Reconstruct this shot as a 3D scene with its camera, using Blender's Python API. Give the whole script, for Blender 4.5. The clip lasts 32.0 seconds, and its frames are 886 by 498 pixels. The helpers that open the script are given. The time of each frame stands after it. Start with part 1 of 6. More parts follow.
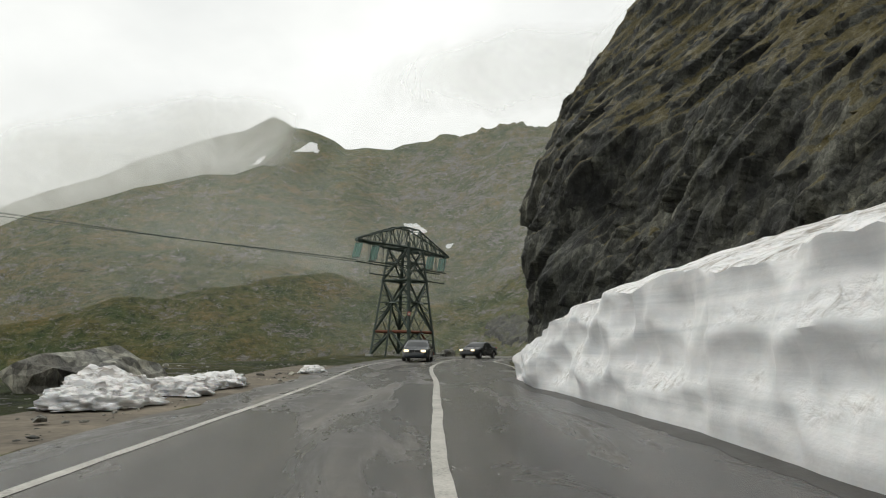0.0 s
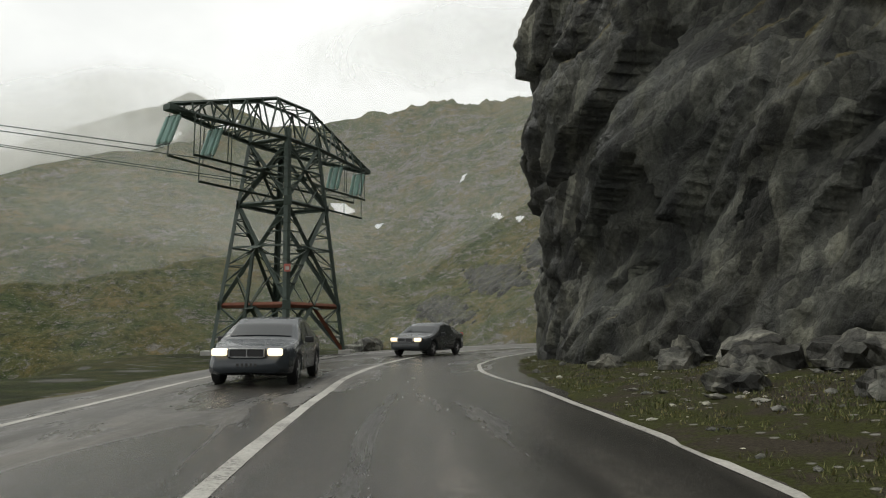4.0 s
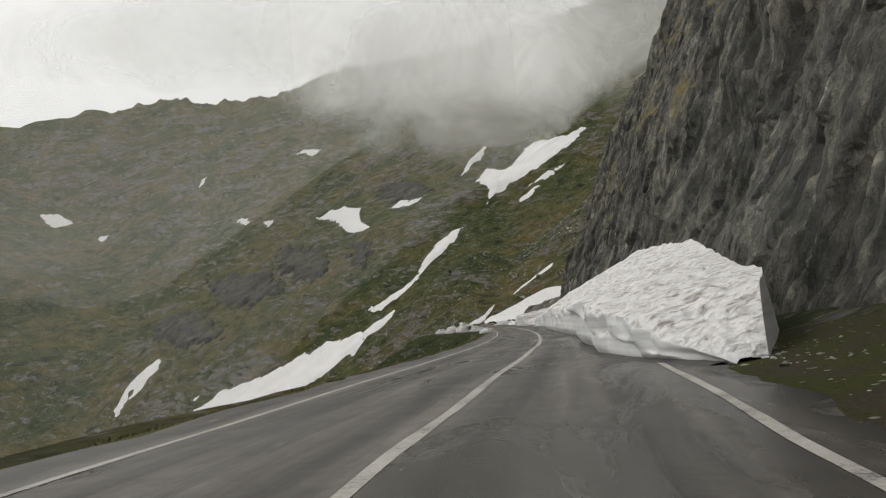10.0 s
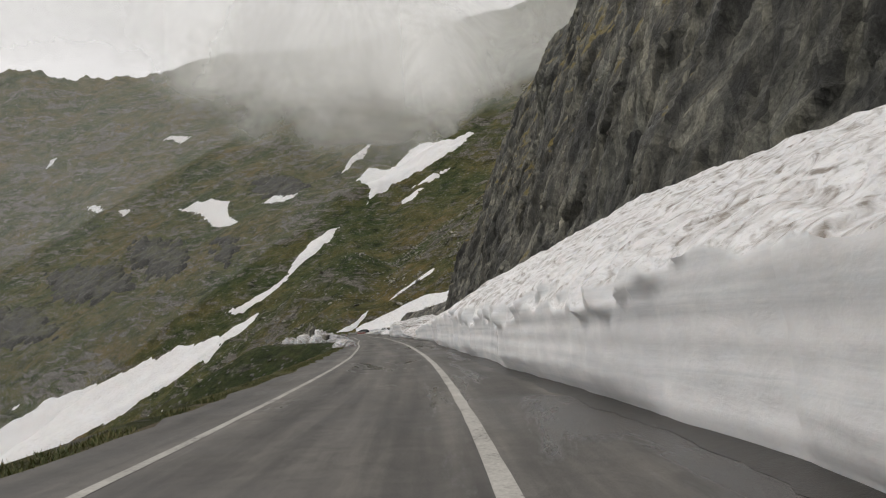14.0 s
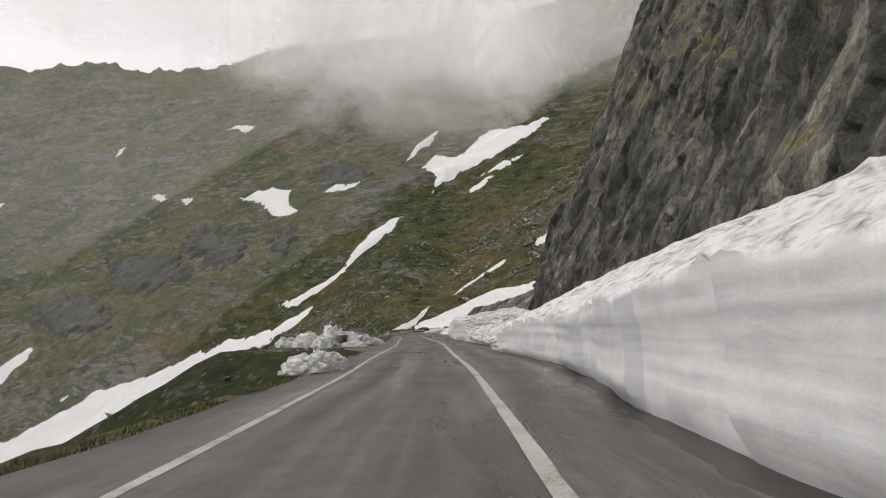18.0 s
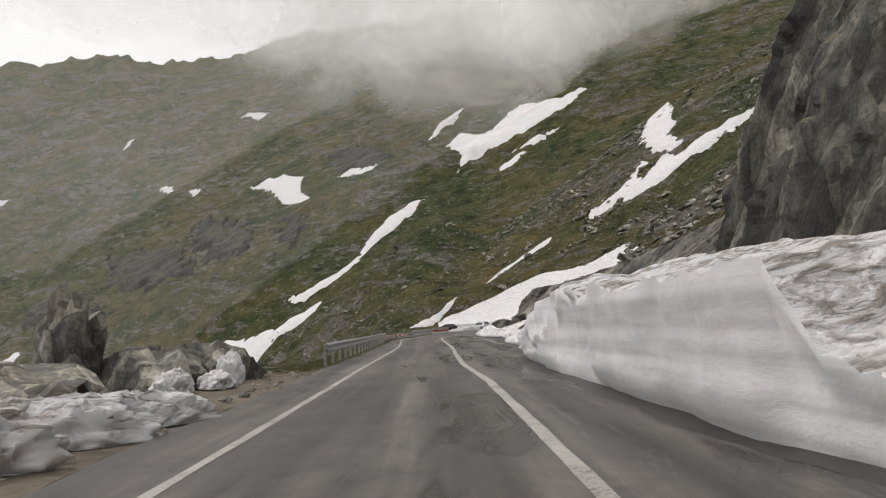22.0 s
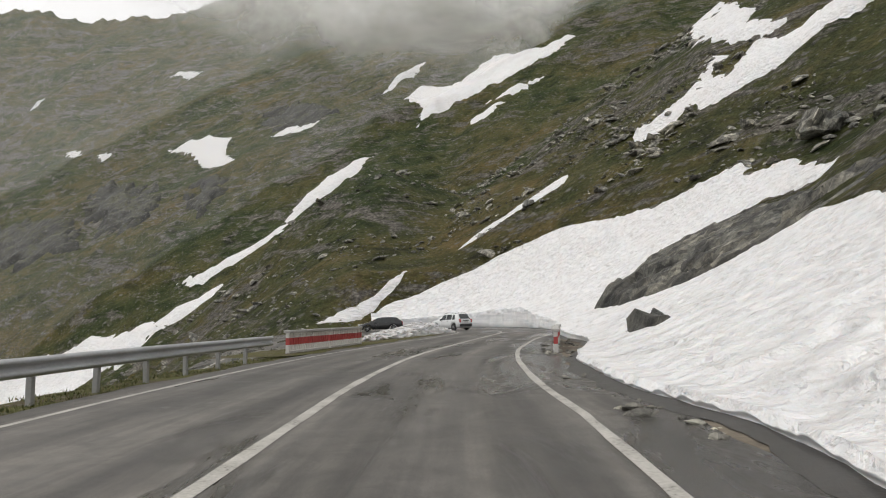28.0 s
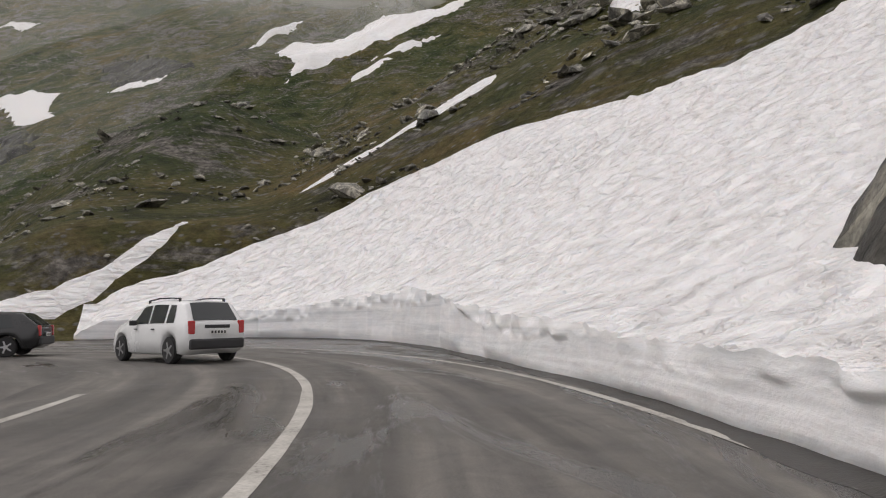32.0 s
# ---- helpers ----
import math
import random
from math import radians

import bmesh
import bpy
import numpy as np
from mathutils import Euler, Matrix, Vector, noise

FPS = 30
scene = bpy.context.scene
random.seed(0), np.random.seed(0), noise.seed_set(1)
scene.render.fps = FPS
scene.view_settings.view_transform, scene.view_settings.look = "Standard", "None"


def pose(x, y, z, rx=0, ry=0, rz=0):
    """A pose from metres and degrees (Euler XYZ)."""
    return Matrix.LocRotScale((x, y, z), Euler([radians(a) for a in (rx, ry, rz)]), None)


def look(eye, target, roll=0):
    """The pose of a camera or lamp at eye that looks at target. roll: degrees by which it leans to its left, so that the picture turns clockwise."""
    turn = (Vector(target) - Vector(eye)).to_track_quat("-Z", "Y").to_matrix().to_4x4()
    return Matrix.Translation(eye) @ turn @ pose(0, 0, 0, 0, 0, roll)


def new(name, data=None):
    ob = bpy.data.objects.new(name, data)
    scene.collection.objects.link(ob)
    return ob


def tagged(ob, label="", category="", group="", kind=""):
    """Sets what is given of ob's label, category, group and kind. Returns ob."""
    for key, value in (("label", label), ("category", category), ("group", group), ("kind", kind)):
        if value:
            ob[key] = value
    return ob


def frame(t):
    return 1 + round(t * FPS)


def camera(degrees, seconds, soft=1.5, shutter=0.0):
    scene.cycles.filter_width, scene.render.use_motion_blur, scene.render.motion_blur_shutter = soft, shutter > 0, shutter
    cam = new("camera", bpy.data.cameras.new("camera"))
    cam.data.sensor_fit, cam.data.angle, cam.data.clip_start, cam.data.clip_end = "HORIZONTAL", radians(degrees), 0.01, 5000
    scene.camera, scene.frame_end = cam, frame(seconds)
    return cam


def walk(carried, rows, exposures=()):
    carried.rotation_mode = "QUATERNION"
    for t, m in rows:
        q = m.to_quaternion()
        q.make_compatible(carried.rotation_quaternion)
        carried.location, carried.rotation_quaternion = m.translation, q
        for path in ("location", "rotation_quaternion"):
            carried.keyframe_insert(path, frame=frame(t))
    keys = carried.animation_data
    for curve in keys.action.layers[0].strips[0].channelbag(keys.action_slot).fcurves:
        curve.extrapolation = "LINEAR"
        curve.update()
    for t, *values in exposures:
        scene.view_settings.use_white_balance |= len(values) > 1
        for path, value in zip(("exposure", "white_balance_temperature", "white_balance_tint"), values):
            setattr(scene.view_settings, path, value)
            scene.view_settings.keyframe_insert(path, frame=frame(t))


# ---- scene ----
cam = camera(63.80, 32.0, soft=1.1)
PATH = [
    (0, (-0.000, 0.000, 1.180), (-1.130, 9.847, 2.503), 1.20),
    (0.5, (-0.525, 4.127, 1.168), (-1.572, 13.979, 2.529), 0.09),
    (1, (-1.056, 8.237, 1.170), (-2.063, 18.096, 2.509), -1.09),
    (1.5, (-1.517, 12.366, 1.196), (-2.423, 22.258, 2.351), -1.73),
    (2, (-1.912, 16.428, 1.178), (-2.747, 26.285, 2.641), -1.72),
    (2.5, (-2.261, 20.465, 1.198), (-2.930, 30.346, 2.582), -1.98),
    (3, (-2.537, 24.395, 1.205), (-2.958, 34.334, 2.221), -0.49),
    (3.5, (-2.682, 28.173, 1.195), (-2.878, 38.113, 2.268), -0.29),
    (5.5, (-3.401, 41.977, 1.201), (-3.537, 51.911, 2.342), 0.77),
    (6, (-3.474, 45.029, 1.219), (-3.640, 54.907, 2.771), 0.31),
    (6.5, (-3.530, 47.992, 1.181), (-3.303, 57.819, 3.015), -0.81),
    (7, (-3.478, 50.900, 1.169), (-2.969, 60.775, 2.662), -2.45),
    (7.5, (-3.469, 53.706, 1.188), (-2.546, 63.595, 2.353), -4.11),
    (8, (-3.307, 56.600, 1.190), (-2.254, 66.487, 2.259), -4.41),
    (8.5, (-3.036, 59.516, 1.136), (-1.505, 69.327, 2.315), -4.50),
    (9, (-2.464, 62.435, 1.128), (-0.218, 72.098, 2.384), -5.50),
    (9.5, (-1.770, 65.528, 1.157), (0.965, 75.083, 2.258), -5.70),
    (10, (-0.913, 68.593, 1.164), (2.357, 77.982, 2.243), -4.97),
    (10.5, (0.209, 71.638, 1.160), (3.855, 80.884, 2.263), -4.73),
    (11, (1.442, 74.857, 1.163), (5.515, 83.922, 2.278), -4.37),
    (11.5, (2.844, 78.142, 1.203), (7.268, 87.039, 2.334), -4.57),
    (12, (4.378, 81.294, 1.191), (9.055, 90.052, 2.389), -4.51),
    (12.5, (5.965, 84.411, 1.185), (10.780, 93.096, 2.357), -4.20),
    (13, (7.571, 87.569, 1.174), (12.445, 96.223, 2.340), -3.65),
    (13.5, (9.241, 90.762, 1.171), (14.081, 99.443, 2.274), -3.26),
    (15.5, (15.956, 104.639, 1.179), (20.483, 113.491, 2.248), -1.13),
    (16, (17.834, 108.516, 1.174), (21.852, 117.629, 2.068), -1.26),
    (16.5, (19.797, 112.482, 1.178), (23.724, 121.627, 2.152), -1.06),
    (17, (21.772, 116.647, 1.177), (25.684, 125.804, 2.097), -0.85),
    (17.5, (23.764, 121.023, 1.175), (27.793, 130.128, 2.107), -1.12),
    (18, (25.836, 125.631, 1.157), (29.803, 134.744, 2.258), -1.46),
    (18.5, (27.950, 130.523, 1.168), (31.909, 139.635, 2.305), -1.97),
    (19, (30.114, 135.685, 1.141), (34.002, 144.841, 2.166), -2.68),
    (19.5, (32.368, 141.101, 1.134), (36.139, 150.288, 2.309), -2.65),
    (20, (34.643, 146.776, 1.160), (38.297, 156.020, 2.261), -2.56),
    (20.5, (36.930, 152.482, 1.165), (40.608, 161.717, 2.255), -1.54),
    (21, (39.271, 158.296, 1.151), (42.877, 167.566, 2.185), -1.37),
    (21.5, (41.600, 164.096, 1.201), (45.213, 173.359, 2.271), -1.91),
    (22, (43.923, 169.919, 1.204), (47.552, 179.176, 2.271), -2.22),
    (22.5, (46.107, 175.689, 1.182), (49.706, 184.960, 2.226), -1.92),
    (23, (48.332, 181.523, 1.219), (51.959, 190.790, 2.203), -1.35),
    (23.5, (50.628, 187.272, 1.187), (54.274, 196.537, 2.121), -1.06),
    (24, (53.062, 192.959, 1.197), (56.642, 202.265, 1.966), -0.58),
    (24.5, (55.554, 198.679, 1.200), (59.102, 207.986, 2.090), -0.71),
    (25, (57.942, 204.557, 1.182), (61.327, 213.943, 1.846), -1.76),
    (25.5, (60.338, 210.578, 1.184), (63.890, 219.904, 1.822), -1.84),
    (27.5, (72.164, 235.544, 1.186), (76.155, 244.664, 2.135), -0.22),
    (28, (74.896, 241.697, 1.203), (79.037, 250.747, 2.170), -1.45),
    (28.5, (77.656, 247.708, 1.214), (81.905, 256.713, 2.135), -1.46),
    (29, (80.521, 253.560, 1.190), (85.125, 262.392, 2.085), -1.99),
    (29.5, (83.586, 259.219, 1.161), (88.488, 267.885, 2.098), -1.94),
    (30, (86.852, 264.848, 1.142), (92.127, 273.288, 2.110), -1.98),
    (30.5, (90.321, 269.922, 1.169), (95.759, 278.268, 2.046), -1.25),
    (31, (93.568, 274.854, 1.176), (99.465, 282.854, 2.286), -1.17),
    (31.5, (96.807, 279.713, 1.197), (102.593, 287.795, 2.292), -1.03),
    (32, (99.718, 284.427, 1.145), (105.259, 292.700, 2.069), -0.79),
]
EXPOSURES = ((0, 0.1, 6480, 3), (3, -0.05, 6480, 3), (4.5, 0.25, 6500, 3), (6, 0.4, 6500, 3), (7.5, 0.15, 6500, 3), (9, -0.08, 6520, 4), (12, -0.09, 6560, 9), (15.5, 0.0, 6510, 9), (18, 0.12, 6520, 11), (25, 0.18, 6500, 10), (28, 0.22, 6470, 8), (32, 0.08, 6530, 13))
walk(cam, [(t, look(e, g, r)) for t, e, g, r in PATH], EXPOSURES)

# ---- world and light: an overcast mountain sky, the sun a pale glow behind the clouds ----
world = bpy.data.worlds.new("overcast_sky")
scene.world = world
world.use_nodes = True
wn, wl = world.node_tree.nodes, world.node_tree.links
wn.clear()
w_out = wn.new("ShaderNodeOutputWorld")
w_bg = wn.new("ShaderNodeBackground")
w_sky = wn.new("ShaderNodeTexSky")
w_sky.sky_type = "NISHITA"
w_sky.sun_disc = False
w_sky.sun_elevation, w_sky.sun_rotation = radians(48), radians(-35)
w_co = wn.new("ShaderNodeTexCoord")
w_map = wn.new("ShaderNodeMapping")
w_map.inputs["Scale"].default_value = (1.0, 1.0, 1.9)
w_noise = wn.new("ShaderNodeTexNoise")
w_noise.inputs["Scale"].default_value = 1.7
w_noise.inputs["Detail"].default_value = 6
w_noise.inputs["Roughness"].default_value = 0.52
w_ramp = wn.new("ShaderNodeValToRGB")
w_ramp.color_ramp.elements[0].position, w_ramp.color_ramp.elements[0].color = 0.28, (0.68, 0.665, 0.67, 1)
w_ramp.color_ramp.elements[1].position, w_ramp.color_ramp.elements[1].color = 0.66, (1.03, 0.995, 0.985, 1)
w_scale = wn.new("ShaderNodeMix")
w_scale.data_type = "RGBA"
w_scale.blend_type = "MULTIPLY"
w_scale.inputs[0].default_value = 1.0
w_scale.inputs[7].default_value = (0.09, 0.09, 0.09, 1)
w_mix = wn.new("ShaderNodeMix")
w_mix.data_type = "RGBA"
w_mix.inputs[0].default_value = 0.93
wl.new(w_co.outputs["Generated"], w_map.inputs["Vector"])
wl.new(w_map.outputs[0], w_noise.inputs["Vector"])
wl.new(w_noise.outputs["Fac"], w_ramp.inputs[0])
wl.new(w_sky.outputs[0], w_scale.inputs[6])
wl.new(w_scale.outputs[2], w_mix.inputs[6])
wl.new(w_ramp.outputs[0], w_mix.inputs[7])
wl.new(w_mix.outputs[2], w_bg.inputs["Color"])
w_bg.inputs["Strength"].default_value = 1.0
wl.new(w_bg.outputs[0], w_out.inputs["Surface"])

sun = new("sun", bpy.data.lights.new("sun", "SUN"))
sun.data.energy, sun.data.angle, sun.data.color = 1.0, radians(20), (1.0, 0.96, 0.9)
sun.matrix_world = look((-40, 90, 110), (20, 40, 0))

# ---- materials ----
def nodes_of(name):
    m = bpy.data.materials.new(name)
    m.use_nodes = True
    n, l = m.node_tree.nodes, m.node_tree.links
    bsdf = n["Principled BSDF"]
    return m, n, l, bsdf


def tex(n, l, kind, scale, detail=4.0, rough=0.55, vec=None, distort=0.0):
    t = n.new("ShaderNodeTex" + kind)
    t.inputs["Scale"].default_value = scale
    if kind == "Noise":
        t.inputs["Detail"].default_value, t.inputs["Roughness"].default_value = detail, rough
        t.inputs["Distortion"].default_value = distort
    if vec is not None:
        l.new(vec, t.inputs["Vector"])
    return t


def ramp(n, l, fac, stops):
    r = n.new("ShaderNodeValToRGB")
    e = r.color_ramp.elements
    while len(e) < len(stops):
        e.new(0.5)
    for k, (p, c) in enumerate(stops):
        e[k].position = p
        e[k].color = (*c, 1) if len(c) == 3 else c
    l.new(fac, r.inputs[0])
    return r


def mixc(n, l, fac, a, b, mode="MIX"):
    x = n.new("ShaderNodeMix")
    x.data_type, x.blend_type = "RGBA", mode
    for socket, v in ((x.inputs[0], fac), (x.inputs[6], a), (x.inputs[7], b)):
        if isinstance(v, (int, float)):
            socket.default_value = v
        elif isinstance(v, tuple):
            socket.default_value = (*v, 1)
        else:
            l.new(v, socket)
    return x.outputs[2]


def math1(n, l, op, a, b=0.0, clamp=False):
    x = n.new("ShaderNodeMath")
    x.operation, x.use_clamp = op, clamp
    for socket, v in ((x.inputs[0], a), (x.inputs[1], b)):
        if isinstance(v, (int, float)):
            socket.default_value = v
        else:
            l.new(v, socket)
    return x.outputs[0]


def bump(n, l, bsdf, height, strength, dist):
    b = n.new("ShaderNodeBump")
    b.inputs["Strength"].default_value, b.inputs["Distance"].default_value = strength, dist
    l.new(height, b.inputs["Height"])
    l.new(b.outputs[0], bsdf.inputs["Normal"])


def position(n, scale=(1, 1, 1), rot=(0, 0, 0), l=None):
    g = n.new("ShaderNodeNewGeometry")
    m = n.new("ShaderNodeMapping")
    m.inputs["Scale"].default_value = scale
    m.inputs["Rotation"].default_value = rot
    l.new(g.outputs["Position"], m.inputs["Vector"])
    return m.outputs[0], g


def plain(name, color, rough=0.5, metal=0.0, vary=0.12, scale=6.0, bumps=0.0, spec=0.5):
    """A simple surface whose tone and gloss drift at two scales."""
    m, n, l, b = nodes_of(name)
    co = n.new("ShaderNodeTexCoord").outputs["Object"]
    t1, t2 = tex(n, l, "Noise", scale, 5, 0.6, co), tex(n, l, "Noise", scale * 9, 3, 0.6, co)
    f = math1(n, l, "ADD", math1(n, l, "MULTIPLY", t1.outputs["Fac"], 0.65), math1(n, l, "MULTIPLY", t2.outputs["Fac"], 0.35))
    lo, hi = tuple(c * (1 - vary) for c in color), tuple(min(1, c * (1 + vary)) for c in color)
    l.new(ramp(n, l, f, [(0.3, lo), (0.7, hi)]).outputs[0], b.inputs["Base Color"])
    l.new(ramp(n, l, f, [(0.3, (rough * 0.85,) * 3), (0.7, (min(1, rough * 1.15),) * 3)]).outputs[0], b.inputs["Roughness"])
    b.inputs["Metallic"].default_value = metal
    b.inputs["Specular IOR Level"].default_value = spec
    if bumps:
        bump(n, l, b, f, 0.5, bumps)
    return m


def rock_material(name, dark, light, moss, moss_from, crack=0.55, high=0.0, dip=0.6, turn=0.0):
    """Slabby, cracked rock: every slab has a tone of its own; water streaks, lichen, and turf on what faces up (more of it above by high)."""
    m, n, l, b = nodes_of(name)
    v, g = position(n, (1, 1, 0.7), (0.35, 0.25, 0.5), l)
    big, mid, fine = tex(n, l, "Noise", 0.13, 5, 0.6, v), tex(n, l, "Noise", 0.9, 8, 0.62, v, 0.5), tex(n, l, "Noise", 8.0, 6, 0.7, v)
    # drawn out along the dip of the beds
    g2, dipped = n.new("ShaderNodeNewGeometry"), n.new("ShaderNodeMapping")
    dipped.vector_type = "TEXTURE"
    dipped.inputs["Scale"].default_value = (1.0, 1.0, 3.0)
    dipped.inputs["Rotation"].default_value = (dip, 0.0, turn)
    l.new(g2.outputs["Position"], dipped.inputs[0])
    v2 = dipped.outputs[0]
    warp = n.new("ShaderNodeVectorMath")
    warp.operation = "MULTIPLY_ADD"
    warp.inputs[1].default_value = (0.12, 0.12, 0.12)
    l.new(mid.outputs["Color"], warp.inputs[0])
    l.new(v2, warp.inputs[2])
    v2 = warp.outputs[0]
    slabs, steps = [], []
    for k in (1.0, 3.4):
        c = tex(n, l, "Voronoi", crack * k, vec=v2)
        pick = n.new("ShaderNodeSeparateColor")
        l.new(c.outputs["Color"], pick.inputs[0])
        e = tex(n, l, "Voronoi", crack * k, vec=v2)
        e.feature = "DISTANCE_TO_EDGE"
        slabs.append(pick.outputs[0])
        steps.append(e.outputs["Distance"])
    base = ramp(n, l, mid.outputs["Fac"], [(0.30, tuple(c * 0.8 for c in dark)), (0.5, tuple(a * 0.6 + c * 0.4 for a, c in zip(dark, light))), (0.72, light)])
    col = mixc(n, l, 1.0, base.outputs[0], ramp(n, l, big.outputs["Fac"], [(0.3, (0.62, 0.64, 0.64)), (0.7, (1.25, 1.2, 1.12))]).outputs[0], "MULTIPLY")
    for c, lo, hi in zip(slabs, (0.42, 0.55), (1.5, 1.4)):
        col = mixc(n, l, 1.0, col, ramp(n, l, c, [(0.0, (lo, lo, lo * 1.02)), (1.0, (hi, hi, hi * 0.97))]).outputs[0], "MULTIPLY")
    col = mixc(n, l, 0.75, col, ramp(n, l, fine.outputs["Fac"], [(0.34, (0.5,) * 3), (0.66, (1.45,) * 3)]).outputs[0], "MULTIPLY")
    # dark runs of water
    v3, _ = position(n, (1.3, 1.3, 0.10), (0.12, 0.1, 0), l)
    run = tex(n, l, "Noise", 1.0, 6, 0.6, v3, 0.4)
    col = mixc(n, l, 0.75, col, ramp(n, l, run.outputs["Fac"], [(0.36, (0.30, 0.32, 0.33)), (0.50, (1, 1, 1)), (0.66, (1.4, 1.37, 1.3))]).outputs[0], "MULTIPLY")
    # dark lines along the cracks between slabs
    for d, w, k in zip(steps, (0.02, 0.03), (0.45, 0.15)):
        col = mixc(n, l, k, col, ramp(n, l, d, [(0.0, (0.15,) * 3), (w, (1, 1, 1))]).outputs[0], "MULTIPLY")
    # turf and moss on the ledges
    sep, place = n.new("ShaderNodeSeparateXYZ"), n.new("ShaderNodeSeparateXYZ")
    l.new(g.outputs["Normal"], sep.inputs[0])
    l.new(g.outputs["Position"], place.inputs[0])
    up = math1(n, l, "ADD", sep.outputs["Z"], math1(n, l, "MULTIPLY", math1(n, l, "SUBTRACT", mid.outputs["Fac"], 0.5), 1.3))
    up = math1(n, l, "ADD", up, math1(n, l, "MULTIPLY", math1(n, l, "SUBTRACT", big.outputs["Fac"], 0.5), 0.9))
    up = math1(n, l, "ADD", up, math1(n, l, "MULTIPLY", ramp(n, l, math1(n, l, "MULTIPLY", place.outputs["Z"], 0.04), [(0.2, (0, 0, 0)), (0.8, (1, 1, 1))]).outputs[0], high))
    k = ramp(n, l, up, [(moss_from, (0, 0, 0)), (moss_from + 0.16, (1, 1, 1))])
    moss_c = ramp(n, l, fine.outputs["Fac"], [(0.3, tuple(c * 0.5 for c in moss)), (0.55, moss), (0.72, tuple(c * 1.6 for c in moss))])
    col = mixc(n, l, k.outputs[0], col, moss_c.outputs[0])
    l.new(col, b.inputs["Base Color"])
    b.inputs["Specular IOR Level"].default_value = 0.25
    l.new(ramp(n, l, run.outputs["Fac"], [(0.35, (0.42,) * 3), (0.6, (0.85,) * 3)]).outputs[0], b.inputs["Roughness"])
    h = math1(n, l, "ADD", math1(n, l, "MULTIPLY", mid.outputs["Fac"], 0.75), math1(n, l, "MULTIPLY", fine.outputs["Fac"], 0.26))
    for c, d, a, w in zip(slabs, steps, (0.50, 0.30), (0.06, 0.03)):
        h = math1(n, l, "ADD", h, math1(n, l, "MULTIPLY", c, a))
        h = math1(n, l, "ADD", h, math1(n, l, "MULTIPLY", ramp(n, l, d, [(0.0, (0, 0, 0)), (0.07, (1, 1, 1))]).outputs[0], w))
    bump(n, l, b, h, 1.0, 0.32)
    return m


def ground_material():
    """Alpine turf, scree and outcrops; bare rock where the ground is steep."""
    m, n, l, b = nodes_of("alpine_slope")
    v, g = position(n, (1, 1, 1), (0, 0, 0), l)
    a1, a2, a3 = tex(n, l, "Noise", 0.022, 8, 0.6, v), tex(n, l, "Noise", 0.11, 12, 0.70, v, 0.6), tex(n, l, "Noise", 1.1, 9, 0.75, v)
    v2, _ = position(n, (0.7, 0.35, 1.6), (0.3, 0.2, 0.35), l)
    band = tex(n, l, "Noise", 0.16, 10, 0.72, v2, 1.0)
    a4 = tex(n, l, "Noise", 0.035, 6, 0.6, v2, 0.8)
    grass = ramp(n, l, a2.outputs["Fac"], [(0.33, (0.022, 0.025, 0.010)), (0.45, (0.078, 0.085, 0.029)), (0.58, (0.145, 0.128, 0.053)), (0.74, (0.21, 0.165, 0.09))])
    green = ramp(n, l, a1.outputs["Fac"], [(0.36, (0.50, 0.74, 0.55)), (0.5, (0.95, 1.02, 0.92)), (0.64, (1.28, 1.08, 0.92))])
    gcol = mixc(n, l, 1.0, grass.outputs[0], green.outputs[0], "MULTIPLY")
    gcol = mixc(n, l, 0.85, gcol, ramp(n, l, a3.outputs["Fac"], [(0.28, (0.28,) * 3), (0.5, (0.92,) * 3), (0.72, (1.8,) * 3)]).outputs[0], "MULTIPLY")
    stone = ramp(n, l, a3.outputs["Fac"], [(0.33, (0.030, 0.029, 0.028)), (0.5, (0.160, 0.150, 0.136)), (0.67, (0.42, 0.40, 0.365))])
    scol = mixc(n, l, 0.8, stone.outputs[0], ramp(n, l, band.outputs["Fac"], [(0.35, (0.5, 0.5, 0.52)), (0.65, (1.35, 1.3, 1.22))]).outputs[0], "MULTIPLY")
    sep = n.new("ShaderNodeSeparateXYZ")
    l.new(g.outputs["Normal"], sep.inputs[0])
    steep = math1(n, l, "SUBTRACT", 1.0, sep.outputs["Z"])
    mask = math1(n, l, "ADD", math1(n, l, "MULTIPLY", steep, 0.36), math1(n, l, "ADD", math1(n, l, "MULTIPLY", band.outputs["Fac"], 0.8), math1(n, l, "MULTIPLY", a4.outputs["Fac"], 0.45)))
    k = ramp(n, l, mask, [(0.72, (0, 0, 0)), (0.79, (1, 1, 1))])
    near = []
    for sc, lim in ((1.3, 0.62), (0.42, 0.72)):
        vor = tex(n, l, "Voronoi", sc, vec=v)
        seen = ramp(n, l, vor.outputs["Distance"], [(0.18, (1, 1, 1)), (0.34, (0, 0, 0))])
        pick = n.new("ShaderNodeSeparateColor")
        l.new(vor.outputs["Color"], pick.inputs[0])
        chosen = math1(n, l, "GREATER_THAN", math1(n, l, "ADD", math1(n, l, "MULTIPLY", pick.outputs[0], 0.55), math1(n, l, "MULTIPLY", a2.outputs["Fac"], 0.6)), lim)
        near.append(math1(n, l, "MULTIPLY", seen.outputs[0], chosen))
    scree = math1(n, l, "MAXIMUM", near[0], near[1])
    col = mixc(n, l, k.outputs[0], gcol, scol)
    col = mixc(n, l, math1(n, l, "MULTIPLY", scree, 0.85), col, mixc(n, l, 0.5, stone.outputs[0], (0.33, 0.315, 0.285)))
    l.new(col, b.inputs["Base Color"])
    b.inputs["Roughness"].default_value = 0.9
